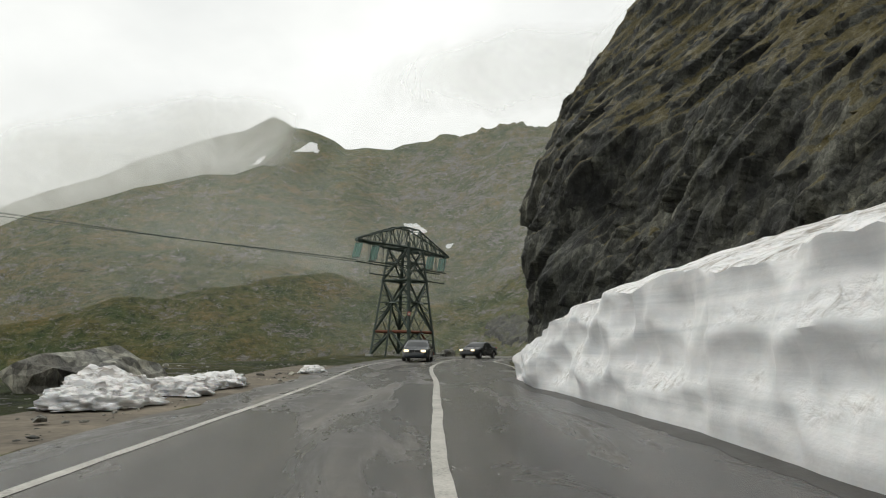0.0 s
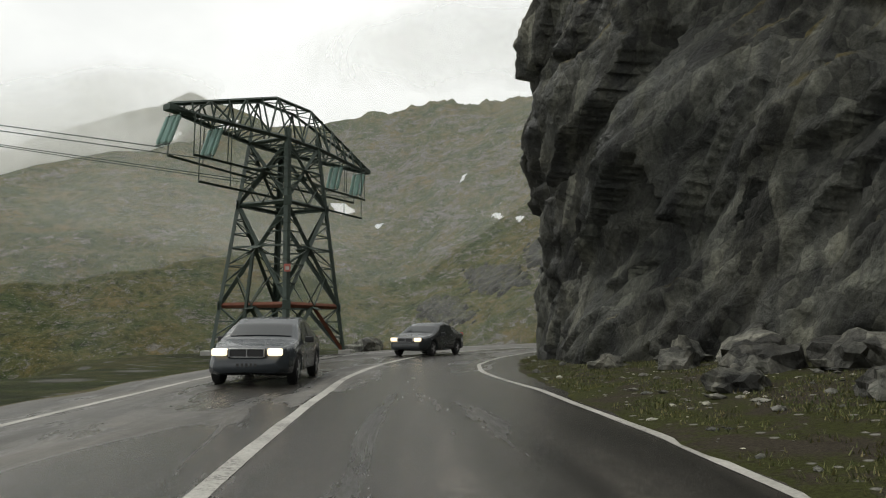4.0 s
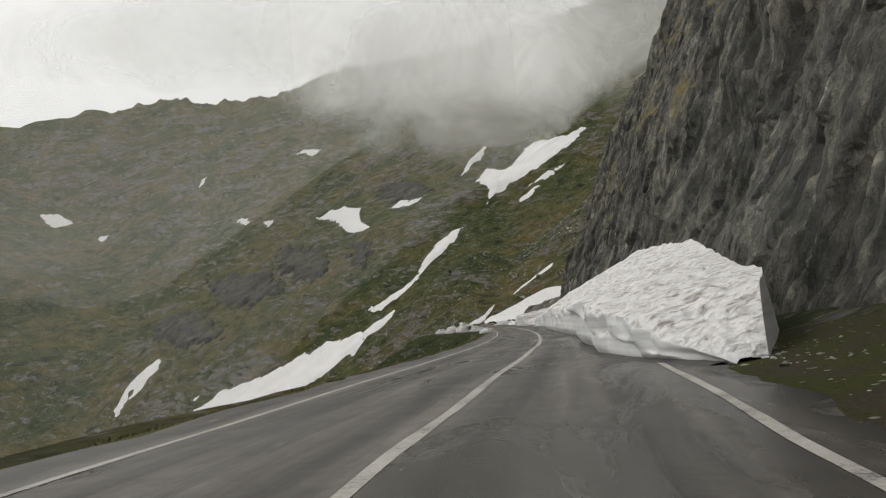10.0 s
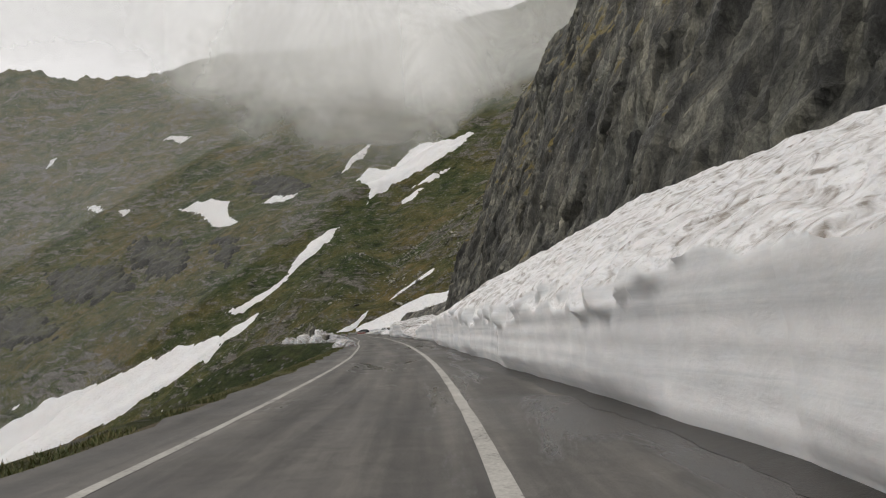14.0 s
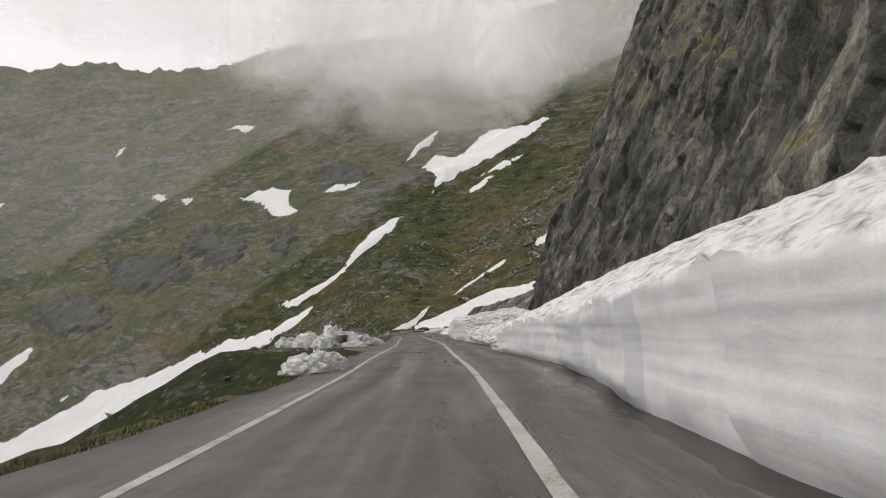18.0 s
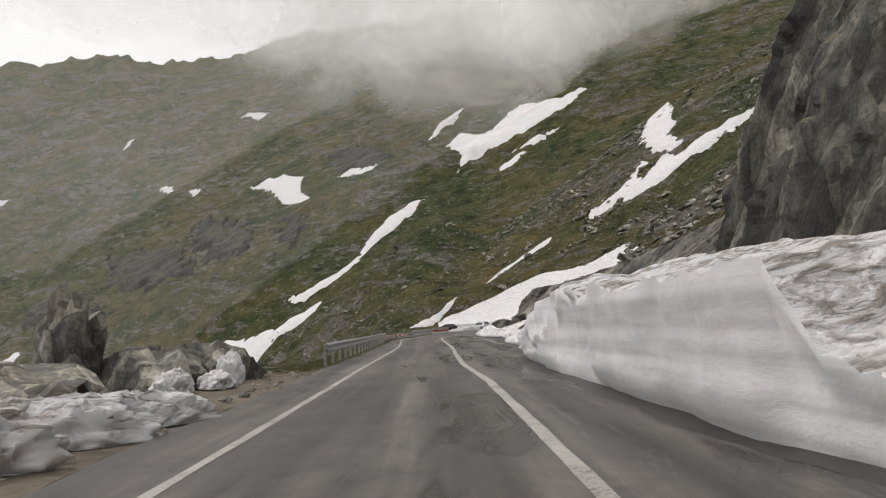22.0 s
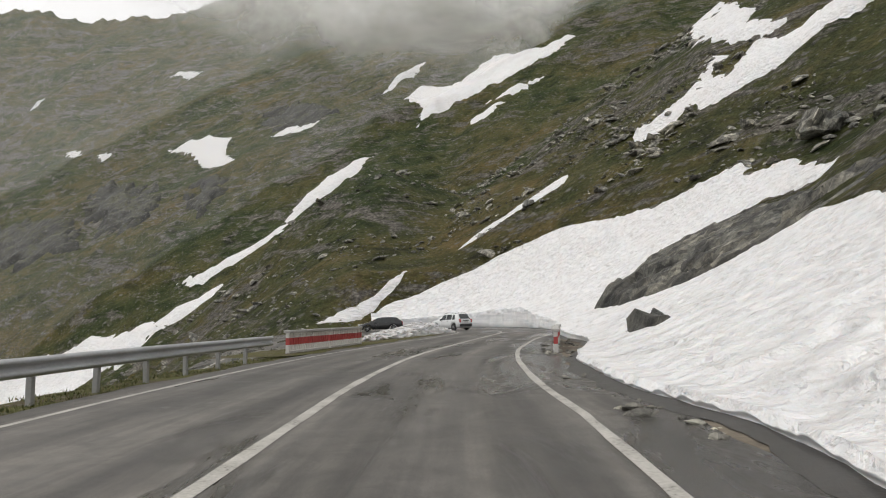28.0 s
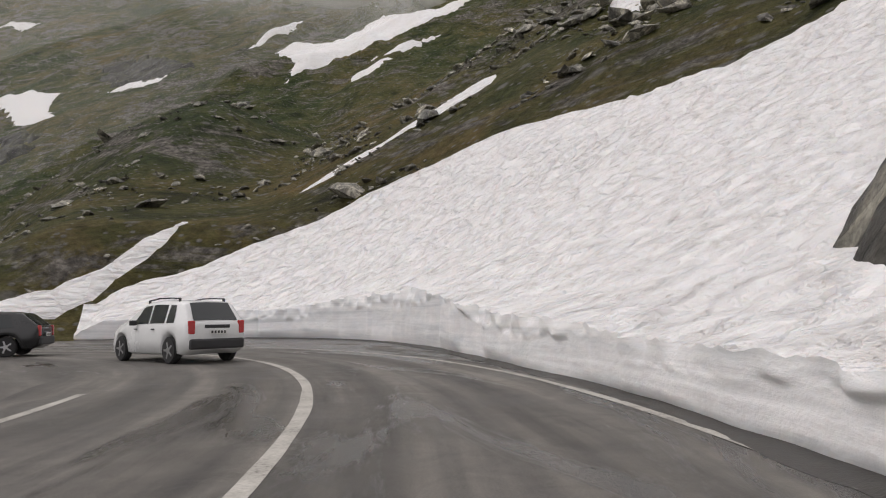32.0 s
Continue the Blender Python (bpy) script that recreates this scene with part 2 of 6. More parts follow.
    b.inputs["Specular IOR Level"].default_value = 0.2
    h = math1(n, l, "ADD", math1(n, l, "MULTIPLY", a3.outputs["Fac"], 0.9), math1(n, l, "MULTIPLY", a2.outputs["Fac"], 5.0))
    h = math1(n, l, "ADD", h, math1(n, l, "MULTIPLY", scree, 0.45))
    h = math1(n, l, "ADD", h, math1(n, l, "MULTIPLY", band.outputs["Fac"], 4.0))
    bump(n, l, b, h, 1.0, 1.0)
    return m


def turf_material(name, earth, moss, bright):
    """Thin turf: bare stony earth, dull moss and brighter tufts in uneven patches."""
    m, n, l, b = nodes_of(name)
    v, g = position(n, (1, 1, 1), (0, 0, 0), l)
    t1, t2, t3 = tex(n, l, "Noise", 0.7, 8, 0.68, v, 0.6), tex(n, l, "Noise", 4.5, 7, 0.7, v, 0.4), tex(n, l, "Noise", 26, 4, 0.7, v)
    f = math1(n, l, "ADD", math1(n, l, "MULTIPLY", t1.outputs["Fac"], 0.7), math1(n, l, "MULTIPLY", t2.outputs["Fac"], 0.3))
    col = ramp(n, l, f, [(0.45, earth), (0.52, moss), (0.58, moss), (0.67, bright)]).outputs[0]
    col = mixc(n, l, 0.8, col, ramp(n, l, t3.outputs["Fac"], [(0.32, (0.35,) * 3), (0.68, (1.7,) * 3)]).outputs[0], "MULTIPLY")
    vor = tex(n, l, "Voronoi", 5.0, vec=v)
    pick = n.new("ShaderNodeSeparateColor")
    l.new(vor.outputs["Color"], pick.inputs[0])
    stone = math1(n, l, "MULTIPLY", ramp(n, l, vor.outputs["Distance"], [(0.22, (1, 1, 1)), (0.32, (0, 0, 0))]).outputs[0], math1(n, l, "GREATER_THAN", pick.outputs[0], 0.86))
    col = mixc(n, l, stone, col, (0.22, 0.21, 0.19))
    l.new(col, b.inputs["Base Color"])
    b.inputs["Roughness"].default_value = 0.95
    b.inputs["Specular IOR Level"].default_value = 0.15
    h = math1(n, l, "ADD", math1(n, l, "MULTIPLY", f, 1.2), math1(n, l, "ADD", math1(n, l, "MULTIPLY", t3.outputs["Fac"], 0.3), math1(n, l, "MULTIPLY", stone, 0.3)))
    bump(n, l, b, h, 0.8, 0.16)
    return m


def snow_material(name, dirt=0.3, ripple=1.0, tone=(0.86, 0.85, 0.85), grain=1.0):
    """Old spring snow: dusty, pitted tops with dirt drawn together on the crests, and smooth cut faces with faint
    layers, their shade put into the colour.
    """
    m, n, l, b = nodes_of(name)
    w = 1.0 / grain
    v, g = position(n, (w, w, 1.6 * w), (0, 0, 0.35), l)
    t1, t2, t3 = tex(n, l, "Noise", 0.35, 5, 0.6, v, 0.5), tex(n, l, "Noise", 1.7, 6, 0.55, v, 0.4), tex(n, l, "Noise", 14, 4, 0.6, v)
    v2, _ = position(n, (0.6 * w, 2.4 * w, 3.4 * w), (0, 0, 0.42), l)
    t4 = tex(n, l, "Noise", 1.4, 7, 0.62, v2, 1.0)
    v3, _ = position(n, (0.10, 0.10, 3.2), (0.03, 0.02, 0), l)
    layer = tex(n, l, "Noise", 1.3, 6, 0.6, v3, 0.5)
    sep = n.new("ShaderNodeSeparateXYZ")
    l.new(g.outputs["Normal"], sep.inputs[0])
    flat = ramp(n, l, sep.outputs["Z"], [(0.25, (0, 0, 0)), (0.65, (1, 1, 1))]).outputs[0]
    d = math1(n, l, "MULTIPLY", ramp(n, l, t4.outputs["Fac"], [(0.45, (0, 0, 0)), (0.72, (1, 1, 1))]).outputs[0], ramp(n, l, t1.outputs["Fac"], [(0.32, (0.1,) * 3), (0.62, (1, 1, 1))]).outputs[0])
    speck = ramp(n, l, t3.outputs["Fac"], [(0.62, (0, 0, 0)), (0.72, (1, 1, 1))])
    # hollows parted by sharp crests on which the dirt gathers
    warp = n.new("ShaderNodeVectorMath")
    warp.operation = "MULTIPLY_ADD"
    warp.inputs[1].default_value = (0.7, 0.7, 0.7)
    l.new(t2.outputs["Color"], warp.inputs[0])
    v4, _ = position(n, (0.8 * w, 1.5 * w, 1.5 * w), (0, 0, 0.42), l)
    l.new(v4, warp.inputs[2])
    cup = tex(n, l, "Voronoi", 1.7, vec=warp.outputs[0])
    cup.feature = "DISTANCE_TO_EDGE"
    crest = ramp(n, l, cup.outputs["Distance"], [(0.0, (1, 1, 1)), (0.13, (0, 0, 0))]).outputs[0]
    crest = math1(n, l, "MULTIPLY", crest, ramp(n, l, t4.outputs["Fac"], [(0.42, (0, 0, 0)), (0.62, (1, 1, 1))]).outputs[0])
    d = math1(n, l, "ADD", math1(n, l, "MULTIPLY", d, dirt * 1.1), math1(n, l, "ADD", math1(n, l, "MULTIPLY", speck.outputs[0], dirt * 0.5), math1(n, l, "MULTIPLY", crest, dirt * 0.6)), True)
    d = math1(n, l, "MULTIPLY", d, math1(n, l, "ADD", 0.06, math1(n, l, "MULTIPLY", flat, 0.94)))
    col = mixc(n, l, d, tone, (0.30, 0.265, 0.23))
    # faint layers, and the shade of steep faces painted in as greyer colour
    strata_shade = ramp(n, l, layer.outputs["Fac"], [(0.33, (0.76, 0.78, 0.79)), (0.46, (0.90, 0.91, 0.915)), (0.6, (1.0, 1.0, 1.0))])
    strata_shade = mixc(n, l, 0.5, strata_shade.outputs[0], ramp(n, l, t1.outputs["Fac"], [(0.35, (0.80, 0.81, 0.82)), (0.6, (1, 1, 1))]).outputs[0], "MULTIPLY")
    col = mixc(n, l, math1(n, l, "SUBTRACT", 1.0, flat), col, mixc(n, l, 1.0, col, strata_shade, "MULTIPLY"))
    col = mixc(n, l, 0.35, col, ramp(n, l, t2.outputs["Fac"], [(0.3, (0.82, 0.83, 0.85)), (0.7, (1.06, 1.06, 1.05))]).outputs[0], "MULTIPLY")
    l.new(col, b.inputs["Base Color"])
    b.inputs["Roughness"].default_value = 0.55
    b.inputs["Specular IOR Level"].default_value = 0.3
    b.inputs["Subsurface Weight"].default_value = 0.15
    b.inputs["Subsurface Radius"].default_value = (0.05, 0.07, 0.09)
    pit = ramp(n, l, cup.outputs["Distance"], [(0.0, (1, 1, 1)), (0.32, (0, 0, 0))]).outputs[0]
    h = math1(n, l, "ADD", math1(n, l, "MULTIPLY", t2.outputs["Fac"], 0.55), math1(n, l, "MULTIPLY", t3.outputs["Fac"], 0.12))
    h = math1(n, l, "ADD", h, math1(n, l, "MULTIPLY", math1(n, l, "ADD", math1(n, l, "MULTIPLY", t4.outputs["Fac"], 0.8), math1(n, l, "MULTIPLY", pit, 0.5)), flat))
    h = math1(n, l, "ADD", h, math1(n, l, "MULTIPLY", layer.outputs["Fac"], 0.12))
    bm = n.new("ShaderNodeBump")
    bm.inputs["Distance"].default_value = 0.13 * grain
    l.new(math1(n, l, "MULTIPLY", math1(n, l, "ADD", 0.22, math1(n, l, "MULTIPLY", flat, 0.7)), ripple), bm.inputs["Strength"])
    l.new(h, bm.inputs["Height"])
    l.new(bm.outputs[0], b.inputs["Normal"])
    return m


def asphalt_material():
    """Old patched asphalt: dusty along the rims, polished wheel tracks, wet tongues from the melting snow."""
    m, n, l, b = nodes_of("worn_asphalt")
    v, g = position(n, (1, 1, 1), (0, 0, 0), l)
    co = n.new("ShaderNodeUVMap")
    mp = n.new("ShaderNodeMapping")
    mp.inputs["Scale"].default_value = (1.0, 0.045, 1)
    l.new(co.outputs[0], mp.inputs[0])
    mq = n.new("ShaderNodeMapping")
    mq.inputs["Scale"].default_value = (0.55, 0.11, 1)
    l.new(co.outputs[0], mq.inputs[0])
    sep = n.new("ShaderNodeSeparateXYZ")
    l.new(co.outputs[0], sep.inputs[0])
    t1, t2, t3 = tex(n, l, "Noise", 0.25, 5, 0.6, v), tex(n, l, "Noise", 55, 3, 0.7, v), tex(n, l, "Noise", 1.9, 8, 0.62, mp.outputs[0])
    t4, t5 = tex(n, l, "Noise", 2.0, 8, 0.7, v, 0.7), tex(n, l, "Noise", 1.0, 7, 0.62, mq.outputs[0], 0.8)
    base = ramp(n, l, t3.outputs["Fac"], [(0.32, (0.050, 0.047, 0.043)), (0.5, (0.092, 0.086, 0.077)), (0.68, (0.150, 0.138, 0.121))])
    # two polished tracks in each lane
    w = math1(n, l, "MULTIPLY", math1(n, l, "COSINE", math1(n, l, "MULTIPLY", sep.outputs[0], 3.7)), 0.5)
    col = mixc(n, l, 1.0, base.outputs[0], ramp(n, l, math1(n, l, "ADD", math1(n, l, "ADD", w, 0.25), math1(n, l, "MULTIPLY", t3.outputs["Fac"], 0.5)), [(0.1, (0.80,) * 3), (0.9, (1.18,) * 3)]).outputs[0], "MULTIPLY")
    col = mixc(n, l, 0.6, col, ramp(n, l, t1.outputs["Fac"], [(0.3, (0.68,) * 3), (0.7, (1.32,) * 3)]).outputs[0], "MULTIPLY")
    col = mixc(n, l, 0.55, col, ramp(n, l, t2.outputs["Fac"], [(0.3, (0.5,) * 3), (0.7, (1.5,) * 3)]).outputs[0], "MULTIPLY")
    col = mixc(n, l, 0.6, col, ramp(n, l, t4.outputs["Fac"], [(0.35, (0.62,) * 3), (0.65, (1.3,) * 3)]).outputs[0], "MULTIPLY")
    # dust towards the rims
    rim = math1(n, l, "ADD", math1(n, l, "MULTIPLY", math1(n, l, "ABSOLUTE", sep.outputs[0]), 0.22), math1(n, l, "MULTIPLY", t5.outputs["Fac"], 0.7))
    col = mixc(n, l, ramp(n, l, rim, [(1.0, (0, 0, 0)), (1.30, (0.6,) * 3)]).outputs[0], col, (0.165, 0.150, 0.128))
    # wet tongues
    wet_at = math1(n, l, "ADD", t5.outputs["Fac"], math1(n, l, "MULTIPLY", sep.outputs[0], 0.022))
    soaked = ramp(n, l, math1(n, l, "MULTIPLY", sep.outputs[1], 0.01), [(0.62, (0.14,) * 3), (0.80, (0, 0, 0))]).outputs[0]
    wet_at = math1(n, l, "ADD", wet_at, soaked)
    wet = ramp(n, l, wet_at, [(0.545, (0, 0, 0)), (0.60, (1, 1, 1))]).outputs[0]
    col = mixc(n, l, wet, col, mixc(n, l, 1.0, col, (0.5, 0.49, 0.485), "MULTIPLY"))
    l.new(col, b.inputs["Base Color"])
    rough = ramp(n, l, t1.outputs["Fac"], [(0.35, (0.48,) * 3), (0.6, (0.75,) * 3)])
    l.new(mixc(n, l, wet, rough.outputs[0], (0.26, 0.26, 0.26)), b.inputs["Roughness"])
    bump(n, l, b, math1(n, l, "ADD", t2.outputs["Fac"], math1(n, l, "MULTIPLY", t4.outputs["Fac"], 1.5)), 0.35, 0.012)
    return m


def worn_paint():
    m, n, l, b = nodes_of("worn_road_paint")
    v, g = position(n, (1, 1, 1), (0, 0, 0), l)
    t1, t2 = tex(n, l, "Noise", 1.1, 6, 0.7, v), tex(n, l, "Noise", 22, 5, 0.7, v)
    f = math1(n, l, "ADD", math1(n, l, "MULTIPLY", t1.outputs["Fac"], 0.6), math1(n, l, "MULTIPLY", t2.outputs["Fac"], 0.5))
    l.new(ramp(n, l, f, [(0.41, (0.09, 0.085, 0.076)), (0.50, (0.34, 0.325, 0.295)), (0.68, (0.52, 0.50, 0.46))]).outputs[0], b.inputs["Base Color"])
    b.inputs["Roughness"].default_value = 0.6
    return m


def cloud_material(name, density, scale, tone=0.75, seed=0.0, lo=0.38, hi=0.85):
    """A thin bank of cloud or sheet of haze: white scattering that thins out to nothing at its rim."""
    m = bpy.data.materials.new(name)
    m.use_nodes = True
    n, l = m.node_tree.nodes, m.node_tree.links
    n.clear()
    out = n.new("ShaderNodeOutputMaterial")
    uv = n.new("ShaderNodeUVMap")
    sep = n.new("ShaderNodeSeparateXYZ")
    l.new(uv.outputs[0], sep.inputs[0])
    px = math1(n, l, "MULTIPLY", math1(n, l, "SUBTRACT", sep.outputs[0], 0.5), 2.0)
    py = math1(n, l, "MULTIPLY", math1(n, l, "SUBTRACT", sep.outputs[1], 0.5), 2.0)
    r2 = math1(n, l, "ADD", math1(n, l, "MULTIPLY", px, px), math1(n, l, "MULTIPLY", py, py))
    fall = math1(n, l, "SUBTRACT", 1.0, r2, True)
    geo = n.new("ShaderNodeNewGeometry")
    mp = n.new("ShaderNodeMapping")
    mp.inputs["Location"].default_value = (seed, seed * 0.7, seed * 0.3)
    l.new(geo.outputs["Position"], mp.inputs[0])
    t = tex(n, l, "Noise", scale, 7, 0.58, mp.outputs[0], 0.6)
    k = ramp(n, l, math1(n, l, "ADD", t.outputs["Fac"], math1(n, l, "MULTIPLY", math1(n, l, "SUBTRACT", fall, 0.5), 0.55)), [(lo, (0, 0, 0)), (hi, (1, 1, 1))])
    alpha = math1(n, l, "MULTIPLY", math1(n, l, "MULTIPLY", k.outputs[0], ramp(n, l, fall, [(0.0, (0, 0, 0)), (0.45, (1, 1, 1))]).outputs[0]), density, True)
    tr, di, tl = n.new("ShaderNodeBsdfTransparent"), n.new("ShaderNodeBsdfDiffuse"), n.new("ShaderNodeBsdfTranslucent")
    di.inputs[0].default_value = tl.inputs[0].default_value = (tone, tone, tone, 1)
    add, mix = n.new("ShaderNodeAddShader"), n.new("ShaderNodeMixShader")
    l.new(di.outputs[0], add.inputs[0])
    l.new(tl.outputs[0], add.inputs[1])
    l.new(alpha, mix.inputs[0])
    l.new(tr.outputs[0], mix.inputs[1])
    l.new(add.outputs[0], mix.inputs[2])
    l.new(mix.outputs[0], out.inputs[0])
    return m


M_GROUND = ground_material()
M_CLIFF_WET = rock_material("wet_black_rock", (0.019, 0.021, 0.020), (0.125, 0.126, 0.114), (0.085, 0.070, 0.026), 0.72, 0.75, 0.42, 0.65, 0.0)
M_CLIFF = rock_material("wet_schist_cliff", (0.034, 0.036, 0.034), (0.20, 0.196, 0.178), (0.15, 0.12, 0.042), 0.80, 0.55, 0.36, 0.35, -0.4)
M_CRAG = rock_material("ribbed_grey_crag", (0.060, 0.060, 0.057), (0.235, 0.228, 0.212), (0.12, 0.105, 0.045), 1.12, 0.7)
M_FAR_CRAG = rock_material("dark_far_crag", (0.014, 0.015, 0.014), (0.060, 0.060, 0.054), (0.055, 0.057, 0.022), 0.80, 0.3)
M_SCREE = rock_material("fallen_wet_rock", (0.05, 0.052, 0.05), (0.22, 0.215, 0.20), (0.07, 0.065, 0.022), 1.15, 0.9)
M_STONE = rock_material("loose_stone", (0.20, 0.195, 0.18), (0.46, 0.45, 0.42), (0.09, 0.08, 0.03), 1.5, 1.2)
M_SNOW = snow_material("roadside_snow", 0.95)
M_SNOW_DIRTY = snow_material("dirty_snow", 1.7, 1.5)
M_SNOW_FAR = snow_material("snowfield", 0.32, 1.5, (0.91, 0.90, 0.90), 2.3)
M_ASPHALT = asphalt_material()
M_PAINT = worn_paint()
# dark tone for grit and for the painted shade under the snow banks
M_GRIT_SHADE = plain("wet_grit_and_shade", (0.045, 0.042, 0.038), 0.5, 0, 0.5, 5.0, 0.03, 0.5)
M_MUD = turf_material("mossy_mud", (0.046, 0.038, 0.027), (0.040, 0.043, 0.012), (0.095, 0.092, 0.020))
M_GRAVEL = plain("gravel_verge", (0.155, 0.132, 0.102), 0.9, 0, 0.65, 0.7, 0.10, 0.2)
M_TURF = turf_material("verge_turf", (0.10, 0.083, 0.055), (0.092, 0.092, 0.031), (0.19, 0.165, 0.06))

# ---- the road's line: the centre line in plan, one lane each side ----
CENTRE = ((1.5, -40), (0.9, -20), (0.1, 0), (-0.8, 8.1), (-2.4, 20.5), (-3.8, 30), (-4.7, 37.5), (-5.2, 45), (-5.4, 50), (-5.15, 56), (-4.5, 61), (-3.3, 65.4), (-1.8, 70), (0.2, 74.3), (2.7, 78.7), (5.4, 83.6), (8.2, 88.4), (11.4, 94.2), (14.3, 99.5), (19.8, 110.6), (25.7, 123.4), (33.6, 141.6), (38.3, 153.3), (42.9, 164.6))
CENTRE += ((46.4, 173.3), (50.2, 183.5), (57, 202), (62.3, 216.9), (69.4, 236), (74.3, 245), (79.2, 255.2), (84, 263.8), (89, 271.3), (94.7, 279.6), (98, 284.3), (101.3, 289.2), (103.8, 294), (105.4, 298.5), (106.2, 303), (106, 307.5), (104.6, 312), (101.6, 315.8), (97.6, 317.2), (93.8, 315.6), (91, 311.5), (88.4, 305), (84, 293), (79, 279.5), (73, 263), (66, 244), (58, 222))


def catmull(points, n=12):
    p = np.array(points, float)
    p = np.vstack([2 * p[0] - p[1], p, 2 * p[-1] - p[-2]])
    out = []
    for i in range(1, len(p) - 2):
        a, b, c, d = p[i - 1:i + 3]
        for k in range(n):
            t = k / n
            out.append(0.5 * (2 * b + (c - a) * t + (2 * a - 5 * b + 4 * c - d) * t * t + (3 * b - a - 3 * c + d) * t ** 3))
    out.append(p[-2])
    return np.array(out)


LINE = catmull(CENTRE)
STATION = np.concatenate([[0], np.cumsum(np.linalg.norm(np.diff(LINE, axis=0), axis=1))])
STATION -= STATION[np.argmin(np.linalg.norm(LINE - np.array([0.1, 0]), axis=1))]
TANGENT = np.gradient(LINE, axis=0)
TANGENT /= np.linalg.norm(TANGENT, axis=1)[:, None]
RIGHT = np.stack([TANGENT[:, 1], -TANGENT[:, 0]], 1)
S_TURN, S_END = 328.6, float(STATION[-1])  # the hairpin's apex begins; the lower leg's end
MAIN = int(np.argmin(np.abs(STATION - S_TURN)))


def road_z(s):
    """The lower leg drops away after the hairpin."""
    return -0.055 * np.maximum(0, np.asarray(s, float) - 346)


def at(s, u=0.0, z=0.0):
    """The place at station s, u metres to the right of the centre line, z above the road."""
    return Vector((np.interp(s, STATION, LINE[:, 0]) + u * np.interp(s, STATION, RIGHT[:, 0]), np.interp(s, STATION, LINE[:, 1]) + u * np.interp(s, STATION, RIGHT[:, 1]), z + float(road_z(s))))


def heading(s):
    """Degrees about z by which +y is turned to the road's direction."""
    return math.degrees(math.atan2(-np.interp(s, STATION, TANGENT[:, 0]), np.interp(s, STATION, TANGENT[:, 1])))


def key(s, *pairs):
    return float(np.interp(s, [p[0] for p in pairs], [p[1] for p in pairs]))


# ---- the mountains: one height for every place in plan ----
def softplus(x, w):
    return w * np.logaddexp(0, x / w)


def nearest(x, y, hi):
    """Station and offset of places from the road's first hi samples."""
    s, u = np.empty(len(x)), np.empty(len(x))
    for k in range(0, len(x), 4000):
        q = np.stack([x[k:k + 4000], y[k:k + 4000]], 1)
        i = np.argmin(((q[:, None] - LINE[None, :hi]) ** 2).sum(2), axis=1)
        d = q - LINE[i]
        s[k:k + 4000] = STATION[i] + (d * TANGENT[i]).sum(1)
        u[k:k + 4000] = (d * RIGHT[i]).sum(1)
    return s, u


def smooth(a, b, x):
    t = np.clip((x - a) / (b - a), 0, 1)
    return t * t * (3 - 2 * t)


def inside(poly, x, y):
    """Signed distance of places to a closed outline, positive inside."""
    p = np.array(poly, float)
    q = np.roll(p, -1, axis=0)
    best, odd = np.full(len(x), 1e9), np.zeros(len(x), bool)
    for a, b in zip(p, q):
        d = b - a
        t = np.clip(((x - a[0]) * d[0] + (y - a[1]) * d[1]) / (d @ d + 1e-9), 0, 1)
        best = np.minimum(best, np.hypot(x - a[0] - t * d[0], y - a[1] - t * d[1]))
        cross = (a[1] > y) != (b[1] > y)
        with np.errstate(divide="ignore", invalid="ignore"):
            odd ^= cross & (x < d[0] * (y - a[1]) / (d[1] if d[1] else 1e-9) + a[0])
    return np.where(odd, best, -best)


# the wide apron of the bend, and the line at which its outer snow wall stands
WALL = ((107.3, 291.2), (110.2, 297.8), (113.4, 306.0), (115.2, 313), (114.9, 319), (112.6, 324), (108.6, 327.6), (104.6, 328.8))
BEND = WALL + ((97, 326), (91, 320), (89, 310), (96, 300), (101, 290))


def lay_by(s):
    """How much wider the shelf is on the valley side: a parking strip, the pylon's terrace, a lay-by."""
    return np.interp(s, [38, 46, 54, 58, 68, 78, 90, 170, 180, 203, 210], [8.5, 3, 3, 7, 7, 0.5, -0.7, -0.7, 8.8, 8.8, 0])


